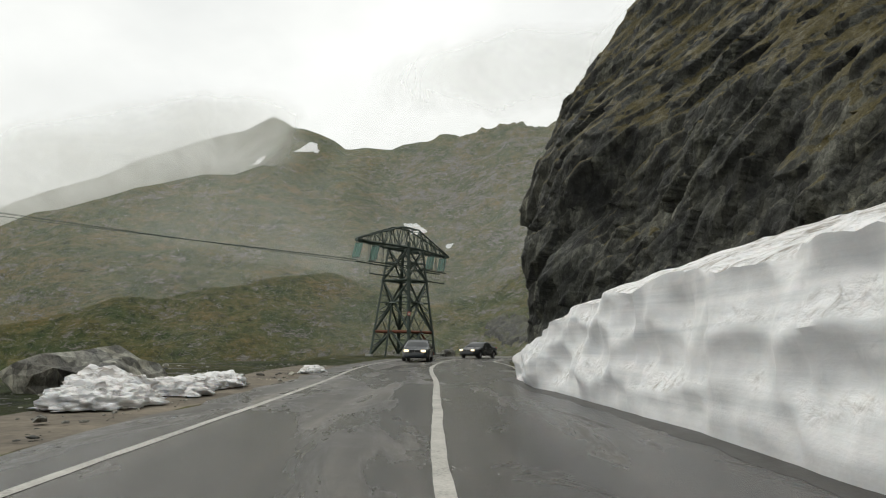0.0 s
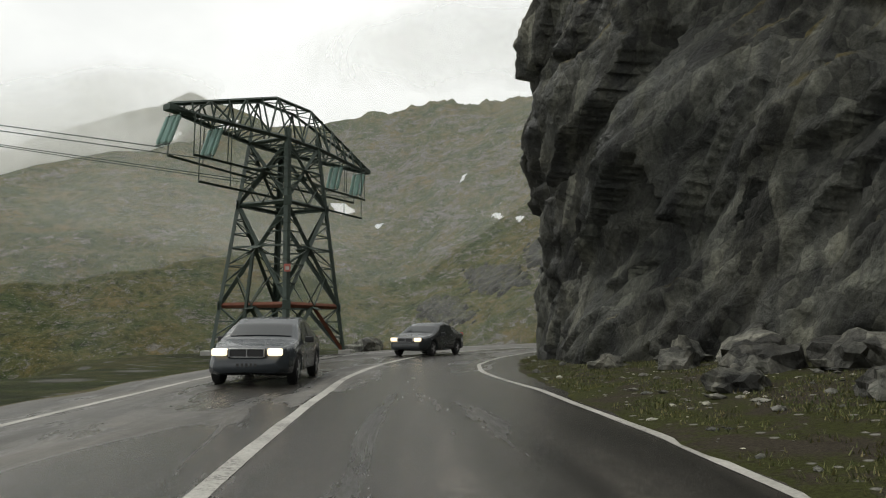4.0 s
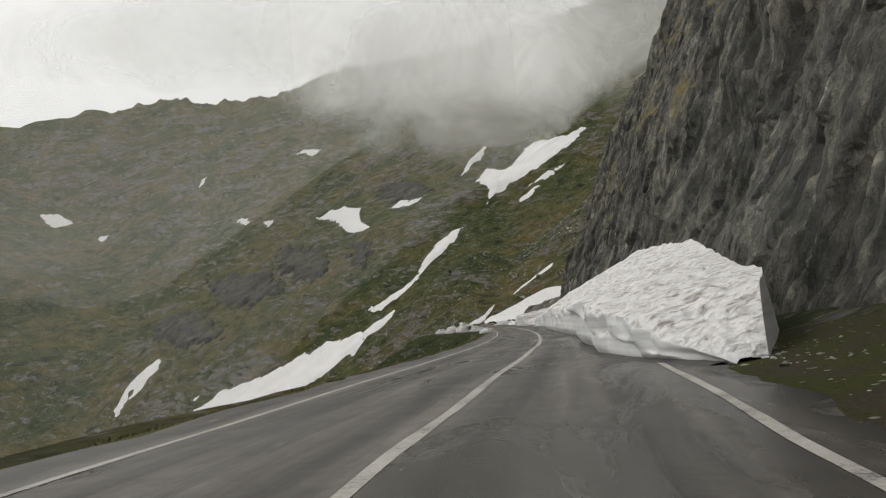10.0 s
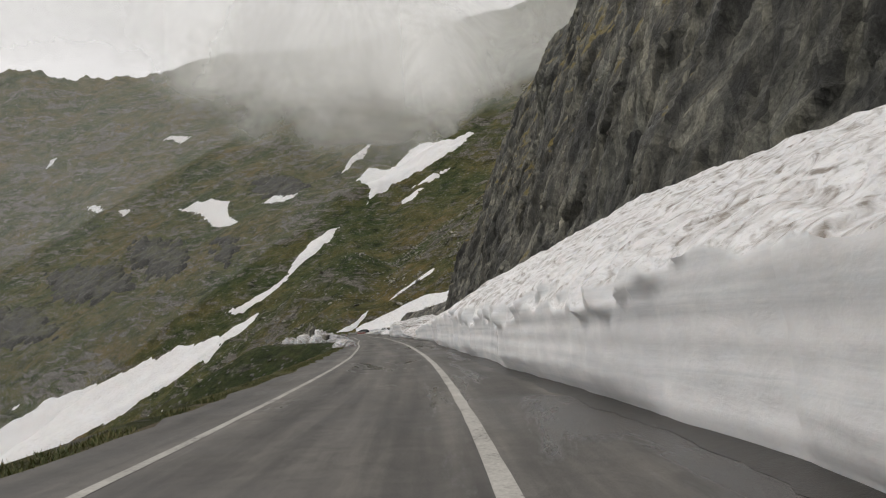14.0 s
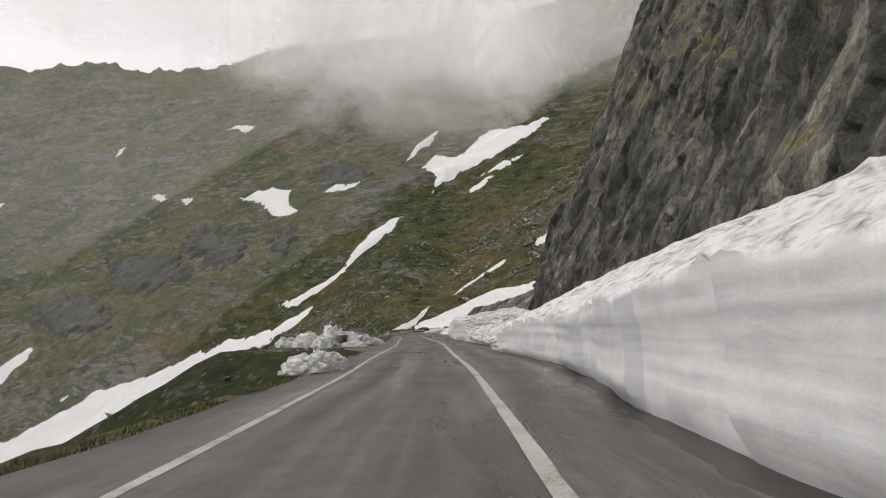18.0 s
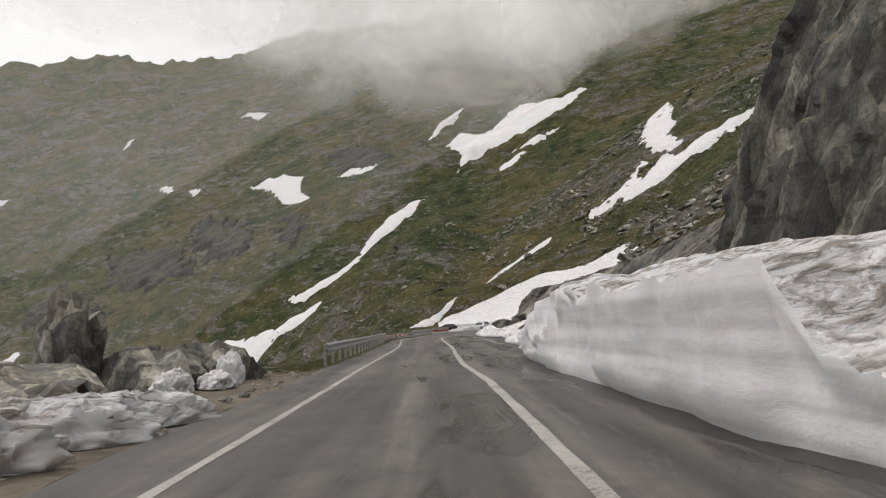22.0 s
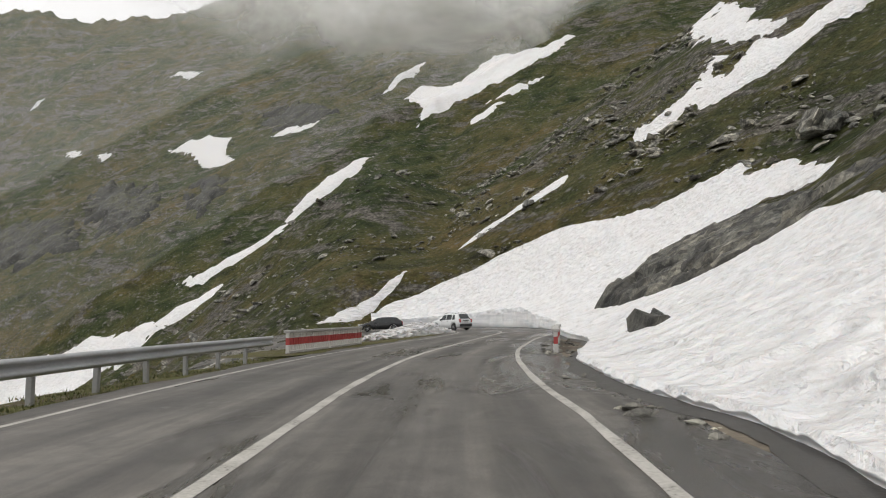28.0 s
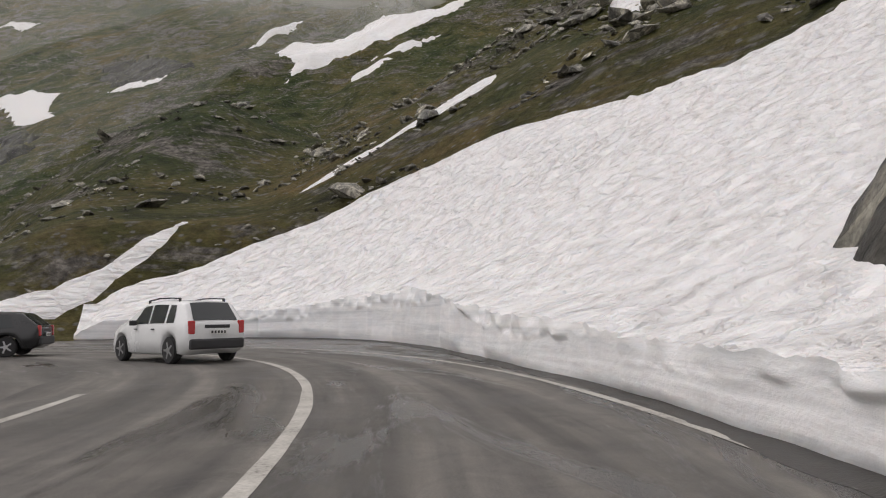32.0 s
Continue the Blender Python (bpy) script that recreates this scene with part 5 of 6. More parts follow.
def crash_barrier(s0, s1, u, label):
    root = tagged(new("crash_barrier"), label, "crash barrier", "crash barriers")
    prof = [(0.0, 0.0), (0.05, 0.015), (0.085, 0.05), (0.085, 0.085), (0.03, 0.12), (0.0, 0.155), (0.03, 0.19), (0.085, 0.225), (0.085, 0.26), (0.05, 0.295), (0.0, 0.31)]
    n = int((s1 - s0) / 0.8) + 1
    co = []
    for s in np.linspace(s0, s1, n):
        dz = 0.012 * noise.fractal((s * 0.3, 1.0, 0.0), 0.7, 2.0, 3)
        for w, h in prof:
            co.append(at(s, u + w, 0.42 + h * 1.05 + dz))
        for w, h in prof[::-1]:
            co.append(at(s, u + w - 0.006, 0.42 + h * 1.05 + dz))
    beam = new("beam", grid_mesh("beam", np.array(co), n, len(prof) * 2, M_STEEL))
    beam.parent = root
    shared = None
    for s in np.arange(s0 + 0.5, s1 - 0.2, 2.0):
        if shared is None:
            bm = bmesh.new()
            box(bm, (0.10, 0.12, 0.95), Matrix.Translation((0, 0, 0.22)), 0.01)
            shared = part("post", bm, M_POST, root)
            ob = shared
        else:
            ob = new("post", shared.data)
            ob.parent = root
        ob.matrix_world = Matrix.Translation(at(s, u - 0.09)) @ pose(0, 0, 0, random.uniform(-2, 2), random.uniform(-2, 2), heading(s))
    return root


crash_barrier(205.6, 228.6, -4.85, "dented galvanised steel crash barrier on short posts")
crash_barrier(229.4, 243.4, -4.9, "galvanised steel crash barrier past a break in the rail")
crash_barrier(262.5, 283.0, -5.0, "galvanised steel crash barrier before the bend")

M_WHITE = plain("chalky_white_paint", (0.62, 0.61, 0.58), 0.7, 0, 0.16, 2.0, 0.004)
M_RED = plain("faded_red_paint", (0.42, 0.06, 0.055), 0.6, 0, 0.25, 2.5, 0.004)
M_CONCRETE = plain("weathered_concrete", (0.40, 0.39, 0.37), 0.85, 0, 0.25, 1.6, 0.01)


def parapet(spans, high, label, gap=0.24, wide=0.10):
    """A ribbed concrete parapet: capping, upright ribs painted white, red, white."""
    root = tagged(new("parapet"), label, "parapet", "roadside parapets")
    shared = None
    for a, b in spans:
        a, b = Vector((*a, 0)), Vector((*b, 0))
        d = (b - a).normalized()
        q = Matrix.Rotation(math.atan2(d.y, d.x), 4, "Z")
        bm = bmesh.new()
        box(bm, ((b - a).length + 0.2, 0.26, 0.11), Matrix.Translation((a + b) / 2 + Vector((0, 0, high - 0.05))) @ q, 0.02)
        part("capping", bm, M_CONCRETE, root)
        bm = bmesh.new()
        box(bm, ((b - a).length, 0.07, 0.26), Matrix.Translation((a + b) / 2 + Vector((0, 0, high * 0.52))) @ q, 0.01)
        part("red_band", bm, M_RED, root, "faded red painted middle board")
        bm = bmesh.new()
        box(bm, ((b - a).length, 0.2, 0.10), Matrix.Translation((a + b) / 2 + Vector((0, 0, 0.03))) @ q, 0.01)
        part("plinth", bm, M_CONCRETE, root)
        n = int((b - a).length / gap)
        for k in range(n + 1):
            p = a + (b - a) * (k / n)
            if shared is None:
                bm = bmesh.new()
                for z0, z1, mi in ((0.0, high * 0.36, 0), (high * 0.36, high * 0.67, 1), (high * 0.67, high - 0.1, 0)):
                    r = bmesh.ops.create_cube(bm, size=1.0, matrix=Matrix.Translation((0, 0, (z0 + z1) / 2)) @ Matrix.Diagonal((wide, 0.13, z1 - z0, 1)))
                    for f in {f for v in r["verts"] for f in v.link_faces}:
                        f.material_index = mi
                shared = part("rib", bm, [M_WHITE, M_RED], root)
                ob = shared
            else:
                ob = new("rib", shared.data)
                ob.parent = root
            ob.matrix_world = Matrix.Translation(p) @ q @ pose(0, 0, 0, random.uniform(-1, 1), random.uniform(-1.5, 1.5), 0)
    return root


def xy(s, u):
    p = at(s, u)
    return (p.x, p.y)


parapet((((80.9, 269.5), (83.4, 273.0)), ((83.6, 273.3), (86.2, 276.9))), 0.88, "weathered ribbed parapet painted in white and red bands")
parapet(((xy(283.2, 4.55), xy(288.6, 4.55)), (xy(288.7, 4.55), xy(294.3, 4.6))), 0.77, "ribbed concrete parapet banded white and red, backed by snow", 0.19, 0.135)
# low painted rail past the barrier's gap
root = tagged(new("guard_rail"), "low rail painted in red and white blocks", "guard rail")
for k, s in enumerate(np.arange(246, 262, 1.0)):
    bm = bmesh.new()
    a, b = at(s, -5.3, 0.34), at(s + 0.98, -5.3, 0.34)
    bar(bm, a, b, 0.12, 0.2)
    part("rail_piece", bm, M_RED if k % 2 else M_WHITE, root)
    if k % 2 == 0:
        bm = bmesh.new()
        bar(bm, at(s + 0.1, -5.3, -0.3), at(s + 0.1, -5.3, 0.36), 0.09)
        part("post", bm, M_POST, root)
# ---- lattice pylon with its cross-arm and insulators ----
M_PYLON = plain("green_painted_steel", (0.060, 0.082, 0.068), 0.6, 0.1, 0.3, 1.0)
M_GLASSY = plain("glass_insulator", (0.36, 0.52, 0.48), 0.15, 0.0, 0.1, 8.0)
pylon = tagged(new("pylon"), "squat green lattice pylon with glass insulator strings", "pylon")
PC = Vector((-11.0, 65.3, -0.1))
TURN, ARM_TURN, ARM, Z_TOP, Z_ARM = radians(19), radians(61.5), 6.75, 10.0, 10.0
WD, VD = Vector((math.cos(TURN), math.sin(TURN), 0)), Vector((-math.sin(TURN), math.cos(TURN), 0))
AX, AY = Vector((math.cos(ARM_TURN), math.sin(ARM_TURN), 0)), Vector((math.sin(ARM_TURN), -math.cos(ARM_TURN), 0))
UP = Vector((0, 0, 1))


def corner(k, z):
    r = 3.12 + (1.7 - 3.12) * z / Z_TOP
    return PC + (VD * -r, WD * r, VD * r, WD * -r)[k] + UP * z


def angle_bar(bm, a, b, w, inward):
    """A rolled angle: two thin legs at right angles, the heel outwards."""
    a, b = Vector(a), Vector(b)
    d = (b - a).normalized()
    x = (inward - d * inward.dot(d)).normalized()
    y = d.cross(x)
    for p, q in (((x + y).normalized(), (x - y).normalized()), ((x - y).normalized(), (x + y).normalized())):
        m = Matrix((p, q, d)).transposed().to_4x4()
        bmesh.ops.create_cube(bm, size=1.0, matrix=Matrix.Translation((a + b) / 2 + p * (w / 2)) @ m @ Matrix.Diagonal((w, w * 0.14, (b - a).length, 1)))
    return bm


def member(name, a, b, w):
    return part(name, bar(bmesh.new(), a, b, w), M_PYLON, pylon)


def gusset(bm, at_, normal, size):
    q = normal.to_track_quat("Y", "Z").to_matrix().to_4x4()
    box(bm, (size, 0.03, size * 1.15), Matrix.Translation(at_) @ q, 0.008)


for k in range(4):
    leg = part("leg", angle_bar(bmesh.new(), corner(k, -0.3), corner(k, Z_TOP + 0.5), 0.21, PC + UP * 5 - corner(k, 5)), M_PYLON, pylon)
    bm = bmesh.new()
    box(bm, (0.6, 0.6, 0.5), Matrix.Translation(corner(k, 0)), 0.03)
    part("footing", bm, M_CONCRETE, leg, "low concrete footing")
PANELS = ((0.15, 2.3, "foot"), (2.3, 7.0, "cross"), (7.0, 10.0, "cross"))
for k in range(4):
    k2 = (k + 1) % 4
    out = ((corner(k, 4) + corner(k2, 4)) / 2 - PC).normalized()
    inner = out * -1
    inner.z = 0
    for z0, z1, kind in PANELS:
        a0, b0, a1, b1 = corner(k, z0), corner(k2, z0), corner(k, z1), corner(k2, z1)
        if kind == "foot":
            # an inverted V from the girt's middle to the feet, with short struts to the legs
            top = (a1 + b1) / 2
            for p0, p1 in ((a0, a1), (b0, b1)):
                part("brace", angle_bar(bmesh.new(), p0, top, 0.15, inner), M_RUST if k == 0 and p0 is b0 else M_PYLON, pylon)
                for f in (0.33, 0.66):
                    member("strut", p0.lerp(p1, f), p0.lerp(top, f), 0.055)
                member("strut", p0.lerp(p1, 0.33), p0.lerp(top, 0.66), 0.05)
                member("strut", p1, p0.lerp(top, 0.66), 0.05)
            bm = bmesh.new()
            gusset(bm, top - UP * 0.1 + out * 0.02, out, 0.42)
            part("gusset_plate", bm, M_PYLON, pylon)
            part("girt", angle_bar(bmesh.new(), a1, b1, 0.17, inner), M_RUST if k in (0, 3) else M_PYLON, pylon, "rust-red horizontal beam" if k in (0, 3) else "")
            continue
        # where the two diagonals cross
        wa, wb = (b0 - a0).length, (b1 - a1).length
        f = wa / (wa + wb)
        c = a0.lerp(b1, f)
        w = 0.16 if z1 < 8 else 0.13
        for p, q in ((a0, b1), (b0, a1)):
            part("diagonal", angle_bar(bmesh.new(), p, q, w, inner), M_PYLON, pylon)
        bm = bmesh.new()
        gusset(bm, c + out * 0.02, out, 0.62 if z1 < 8 else 0.5)
        part("gusset_plate", bm, M_PYLON, pylon)
        for p0, p1 in ((a0, a1), (b0, b1)):
            side = p0.lerp(p1, f)
            member("strut", side, c, 0.08)
            for g in (0.35, 0.68):
                member("strut", p0.lerp(side, g), p0.lerp(c, g), 0.05)
                member("strut", p1.lerp(side, g), p1.lerp(c, g), 0.05)
            member("strut", p0.lerp(side, 0.35), p0.lerp(c, 0.68), 0.045)
            member("strut", p0.lerp(side, 0.68), c, 0.045)
            member("strut", p1.lerp(side, 0.35), p1.lerp(c, 0.68), 0.045)
        member("strut", (a0 + b0) / 2, a0.lerp(b1, f * 0.5), 0.045)
        member("strut", (a0 + b0) / 2, b0.lerp(a1, f * 0.5), 0.045)
        part("girt", angle_bar(bmesh.new(), a1, b1, 0.14, inner), M_PYLON, pylon)
    for z in (2.3, 7.0):
        bm = bmesh.new()
        gusset(bm, corner(k, z) + (corner(k, z) - PC - UP * z).normalized() * 0.02, (corner(k, z) - PC - UP * z).normalized(), 0.36)
        part("gusset_plate", bm, M_PYLON, pylon)
# a plan frame inside the waist
for z in (7.0, 10.0):
    member("plan_bar", corner(0, z), corner(2, z), 0.07)
    member("plan_bar", corner(1, z), corner(3, z), 0.07)
# climbing rungs up the front leg
for z in np.arange(2.6, 9.6, 0.42):
    p = corner(0, float(z))
    member("rung", p - WD * 0.16, p + WD * 0.16, 0.022)


# the cross-arm: two lower chords as wide as the body, a raised ridge, and lattice between them
def chord(t, side):
    w = 1.2 if abs(t) < 1.2 else 1.2 - 1.02 * (abs(t) - 1.2) / (ARM - 1.2)
    return PC + AX * t + AY * (w * side) + UP * Z_ARM


def ridge(t, side=0):
    k = abs(t)
    w = 0.62 if k < 1.2 else 0.62 - 0.5 * (k - 1.2) / (ARM - 1.2)
    h = 1.95 if k < 1.2 else 1.95 - 1.75 * ((k - 1.2) / (ARM - 1.2)) ** 1.05
    return PC + AX * t + AY * (w * side) + UP * (Z_ARM + h)


ts = [-ARM + k * (ARM - 1.2) / 6 for k in range(7)] + [0.0] + [1.2 + k * (ARM - 1.2) / 6 for k in range(7)]
for side in (1, -1):
    for fn, nm, w in ((chord, "lower_chord", 0.15), (ridge, "upper_chord", 0.11)):
        for a, b in ((-ARM, -1.2), (-1.2, 1.2), (1.2, ARM)):
            part(nm, angle_bar(bmesh.new(), fn(a, side), fn(b, side), w, AY * -side), M_PYLON, pylon)
for i, (a, b) in enumerate(zip(ts, ts[1:])):
    for side in (1, -1):
        member("lattice_bar", chord(a, side), ridge(a, side), 0.06)
        member("lattice_bar", chord(a, side) if i % 2 else chord(b, side), ridge(b, side) if i % 2 else ridge(a, side), 0.065)
    member("lattice_bar", chord(a, 1), chord(a, -1), 0.06)
    member("lattice_bar", ridge(a, 1), ridge(a, -1), 0.05)
    member("lattice_bar", chord(a, 1), chord(b, -1), 0.05)
    member("lattice_bar", ridge(a, -1), ridge(b, 1), 0.045)
for t in (-ARM, ARM):
    bm = bmesh.new()
    box(bm, (0.7, 0.42, 0.26), Matrix.Translation(PC + AX * (t * 0.97) + UP * (Z_ARM + 0.04)) @ Matrix.Rotation(ARM_TURN, 4, "Z"), 0.03)
    part("arm_tip", bm, M_PYLON, pylon, "dark boxed plate at the arm's tip")
# two beams hung under each arm on thin rods
for sgn in (-1, 1):
    for side, z, t1 in ((0.75, 7.15, 5.6), (-0.75, 8.2, 6.3), (0.75, 8.2, 5.9)):
        p, q = PC + AX * (sgn * 1.3) + AY * side + UP * z, PC + AX * (sgn * t1) + AY * side * 0.7 + UP * z
        part("lower_beam", angle_bar(bmesh.new(), p, q, 0.11, UP), M_PYLON, pylon)
        for f in (0.62, 1.0):
            w = p.lerp(q, f)
            part("hanger", bar(bmesh.new(), w, Vector((w.x, w.y, PC.z + Z_ARM)), 0.035), M_PYLON, pylon)
for t in (-ARM * 0.95, -ARM * 0.62, ARM * 0.62, ARM * 0.92):
    for side in (-0.28, 0.12):
        top = PC + AX * t + AY * side + UP * (Z_ARM - 0.12)
        low = top + AX * -0.75 + AY * 0.25 - UP * 1.55
        q = (low - top).to_track_quat("Z", "Y").to_matrix().to_4x4()
        for k in (-1, 1):
            shift = AY * (0.13 * k)
            bm = bmesh.new()
            for j in range(14):
                bmesh.ops.create_cone(bm, cap_ends=True, segments=10, radius1=0.10, radius2=0.045, depth=0.075, matrix=Matrix.Translation(top.lerp(low, 0.1 + 0.8 * (j + 0.5) / 14) + shift) @ q)
            bar(bm, top + shift, low + shift, 0.03)
            part("insulator_string", bm, M_GLASSY, pylon, "string of green glass insulator discs")
        for e in (0.06, 0.94):
            member("yoke", top.lerp(low, e) - AY * 0.2, top.lerp(low, e) + AY * 0.2, 0.05)
bm = bmesh.new()
box(bm, (0.28, 0.02, 0.34), Matrix.Translation(corner(0, 3.9) + VD * -0.16) @ Matrix.Rotation(TURN, 4, "Z"), 0.004)
plate = part("warning_plate", bm, plain("warning_plate_red", (0.55, 0.16, 0.13), 0.5), pylon, "small red and white warning plate")
bm = bmesh.new()
box(bm, (0.16, 0.012, 0.15), Matrix.Translation(corner(0, 3.88) + VD * -0.178) @ Matrix.Rotation(TURN, 4, "Z"))
part("plate_panel", bm, M_WHITE, plate)
bm = bmesh.new()
bar(bm, corner(3, 0).lerp(corner(0, 0), 0.42) + VD * 0.1, corner(3, 0).lerp(corner(0, 0), 0.55) + UP * 4.6 + VD * 0.3, 0.13)
tagged(part("stay_pole", bm, M_PYLON, None), "leaning green stay pole beside the pylon", "pole")
# wires from the pylon over the valley
for k, (t, z) in enumerate(((-ARM * 0.95, 8.3), (-ARM * 0.62, 8.3), (ARM * 0.62, 8.3), (ARM * 0.92, 8.3))):
    cu = bpy.data.curves.new("power_cable", "CURVE")
    cu.dimensions, cu.bevel_depth = "3D", 0.02
    sp = cu.splines.new("POLY")
    p, q = PC + AX * (t - 0.75) + AY * 0.2 + UP * z, Vector((-330 + t * 3, -40, 60))
    sp.points.add(23)
    for j in range(24):
        f = j / 23
        w = p.lerp(q, f)
        sp.points[j].co = (w.x, w.y, w.z - 26 * f * (1 - f), 1)
    ob = new("power_cable", cu)
    cu.materials.append(M_PYLON)
    tagged(ob, "thin dark power cable slung from the pylon", "cable", "power cables")


# ---- grass tufts along the verges ----
def grass(s_range, u_range, count, seed, label):
    rg = random.Random(seed)
    vs, fs = [], []
    while len(fs) < count * 7:
        s, u = rg.uniform(*s_range), rg.uniform(*u_range)
        if noise.fractal((s * 0.35, u * 0.8, seed), 0.7, 2.0, 3) < -0.12:
            continue
        p = at(s, u)
        z = max(float(ground_z(p.x, p.y)), p.z - 0.05 if abs(u) < 6.0 else -99.0, 0.12 * (u - 4.3) - 0.02 if 4.3 < u < 10 and s < 90 else -99.0)
        r = rg.uniform(0.06, 0.2)
        for q in range(7):
            a, h = rg.uniform(0, 6.28), rg.uniform(0.025, 0.09)
            c = Vector((p.x + rg.uniform(-r, r), p.y + rg.uniform(-r, r), z - 0.02))
            w = Vector((-math.sin(a), math.cos(a), 0)) * rg.uniform(0.008, 0.018)
            tip = c + Vector((math.cos(a) * h * 0.6, math.sin(a) * h * 0.6, h))
            k = len(vs)
            vs += [c - w, c + w, tip]
            fs.append((k, k + 1, k + 2))
    me = bpy.data.meshes.new("grass_tufts")
    me.from_pydata(vs, [], fs)
    me.materials.append(M_GRASS)
    tagged(new("grass_tufts", me), label, "grass", kind="stuff")


def grass_material():
    m, n, l, b = nodes_of("grass_blades")
    g = n.new("ShaderNodeNewGeometry")
    t1 = tex(n, l, "Noise", 0.6, 3, 0.6, g.outputs["Position"])
    c = ramp(n, l, math1(n, l, "ADD", math1(n, l, "MULTIPLY", g.outputs["Random Per Island"], 0.6), math1(n, l, "MULTIPLY", t1.outputs["Fac"], 0.4)), [(0.15, (0.045, 0.065, 0.016)), (0.5, (0.10, 0.11, 0.032)), (0.85, (0.20, 0.165, 0.07))])
    l.new(c.outputs[0], b.inputs["Base Color"])
    b.inputs["Roughness"].default_value = 0.8
    return m


M_GRASS = grass_material()
grass((78, 170), (-5.0, -4.45), 2600, 1, "yellow-green grass tufts along the valley-side verge")
grass((200, 300), (-7.2, -4.5), 6000, 2, "grass tufts under the crash barrier")
grass((26, 78), (4.6, 9.5), 6500, 3, "mossy grass tufts at the foot of the cliff")
grass((178, 204), (-13.5, -7.5), 700, 4, "sparse grass on the gravel lay-by")
grass((286, 317), (-8.0, -4.7), 500, 5, "short grass on the median")

# stones melting out of the low snow along the shoulder
rg = random.Random(8)
for k in range(18):
    s = rg.uniform(208, 262)
    f, b0 = key(s, (207, 3.0), (217.8, 2.8), (223.8, 2.6), (233, 4.5), (239, 4.8), (250, 3.5), (262, 3.9)), 8.0
    w = rg.random() ** 1.6
    r = rg.uniform(0.05, 0.14) * (1.7 if k % 9 == 0 else 1)
    top = key(s, (207, 1.2), (219, 1.6), (226, 1.0), (231, 0.6), (237, 0.8), (241, 1.5), (248, 1.7), (263, 2.4))
    ob = part("stone", rock_bm((r, r * rg.uniform(0.6, 1), r * 0.6), 3.0 + k, detail=2), M_STONE, LOW_BANK, "grey stone melting out of the snow")
    ob.matrix_world = Matrix.Translation(at(s, f + 0.2 + (b0 - f) * w, 0.33 + (top - 0.33) * w ** 0.85 - 0.02)) @ pose(0, 0, 0, 0, 0, rg.uniform(0, 360))

# ---- cars ----
M_TYRE = plain("tyre_rubber", (0.022, 0.022, 0.023), 0.85, 0, 0.2, 20)
M_RIM = plain("alloy_rim", (0.42, 0.42, 0.43), 0.35, 0.8, 0.1, 10)
M_TRIM = plain("black_plastic_trim", (0.03, 0.03, 0.032), 0.6, 0, 0.2, 10)
M_WINDOW = plain("tinted_car_glass", (0.025, 0.03, 0.032), 0.08, 0.0, 0.05, 3)
M_TAIL = plain("red_tail_lens", (0.42, 0.03, 0.03), 0.2, 0, 0.1, 10)
M_LAMP = plain("clear_headlamp", (0.62, 0.63, 0.63), 0.12, 0.2, 0.1, 10)
M_LAMP_LIT = plain("lit_headlamp", (0.62, 0.60, 0.55), 0.12, 0.0, 0.1, 10)
for k, v in (("Emission Color", (1.0, 0.78, 0.5, 1)), ("Emission Strength", 1.6)):
    M_LAMP_LIT.node_tree.nodes["Principled BSDF"].inputs[k].default_value = v
M_PLATE = plain("number_plate_white", (0.7, 0.7, 0.68), 0.5)
M_BAR = plain("plate_bar_black", (0.03, 0.03, 0.03), 0.6)


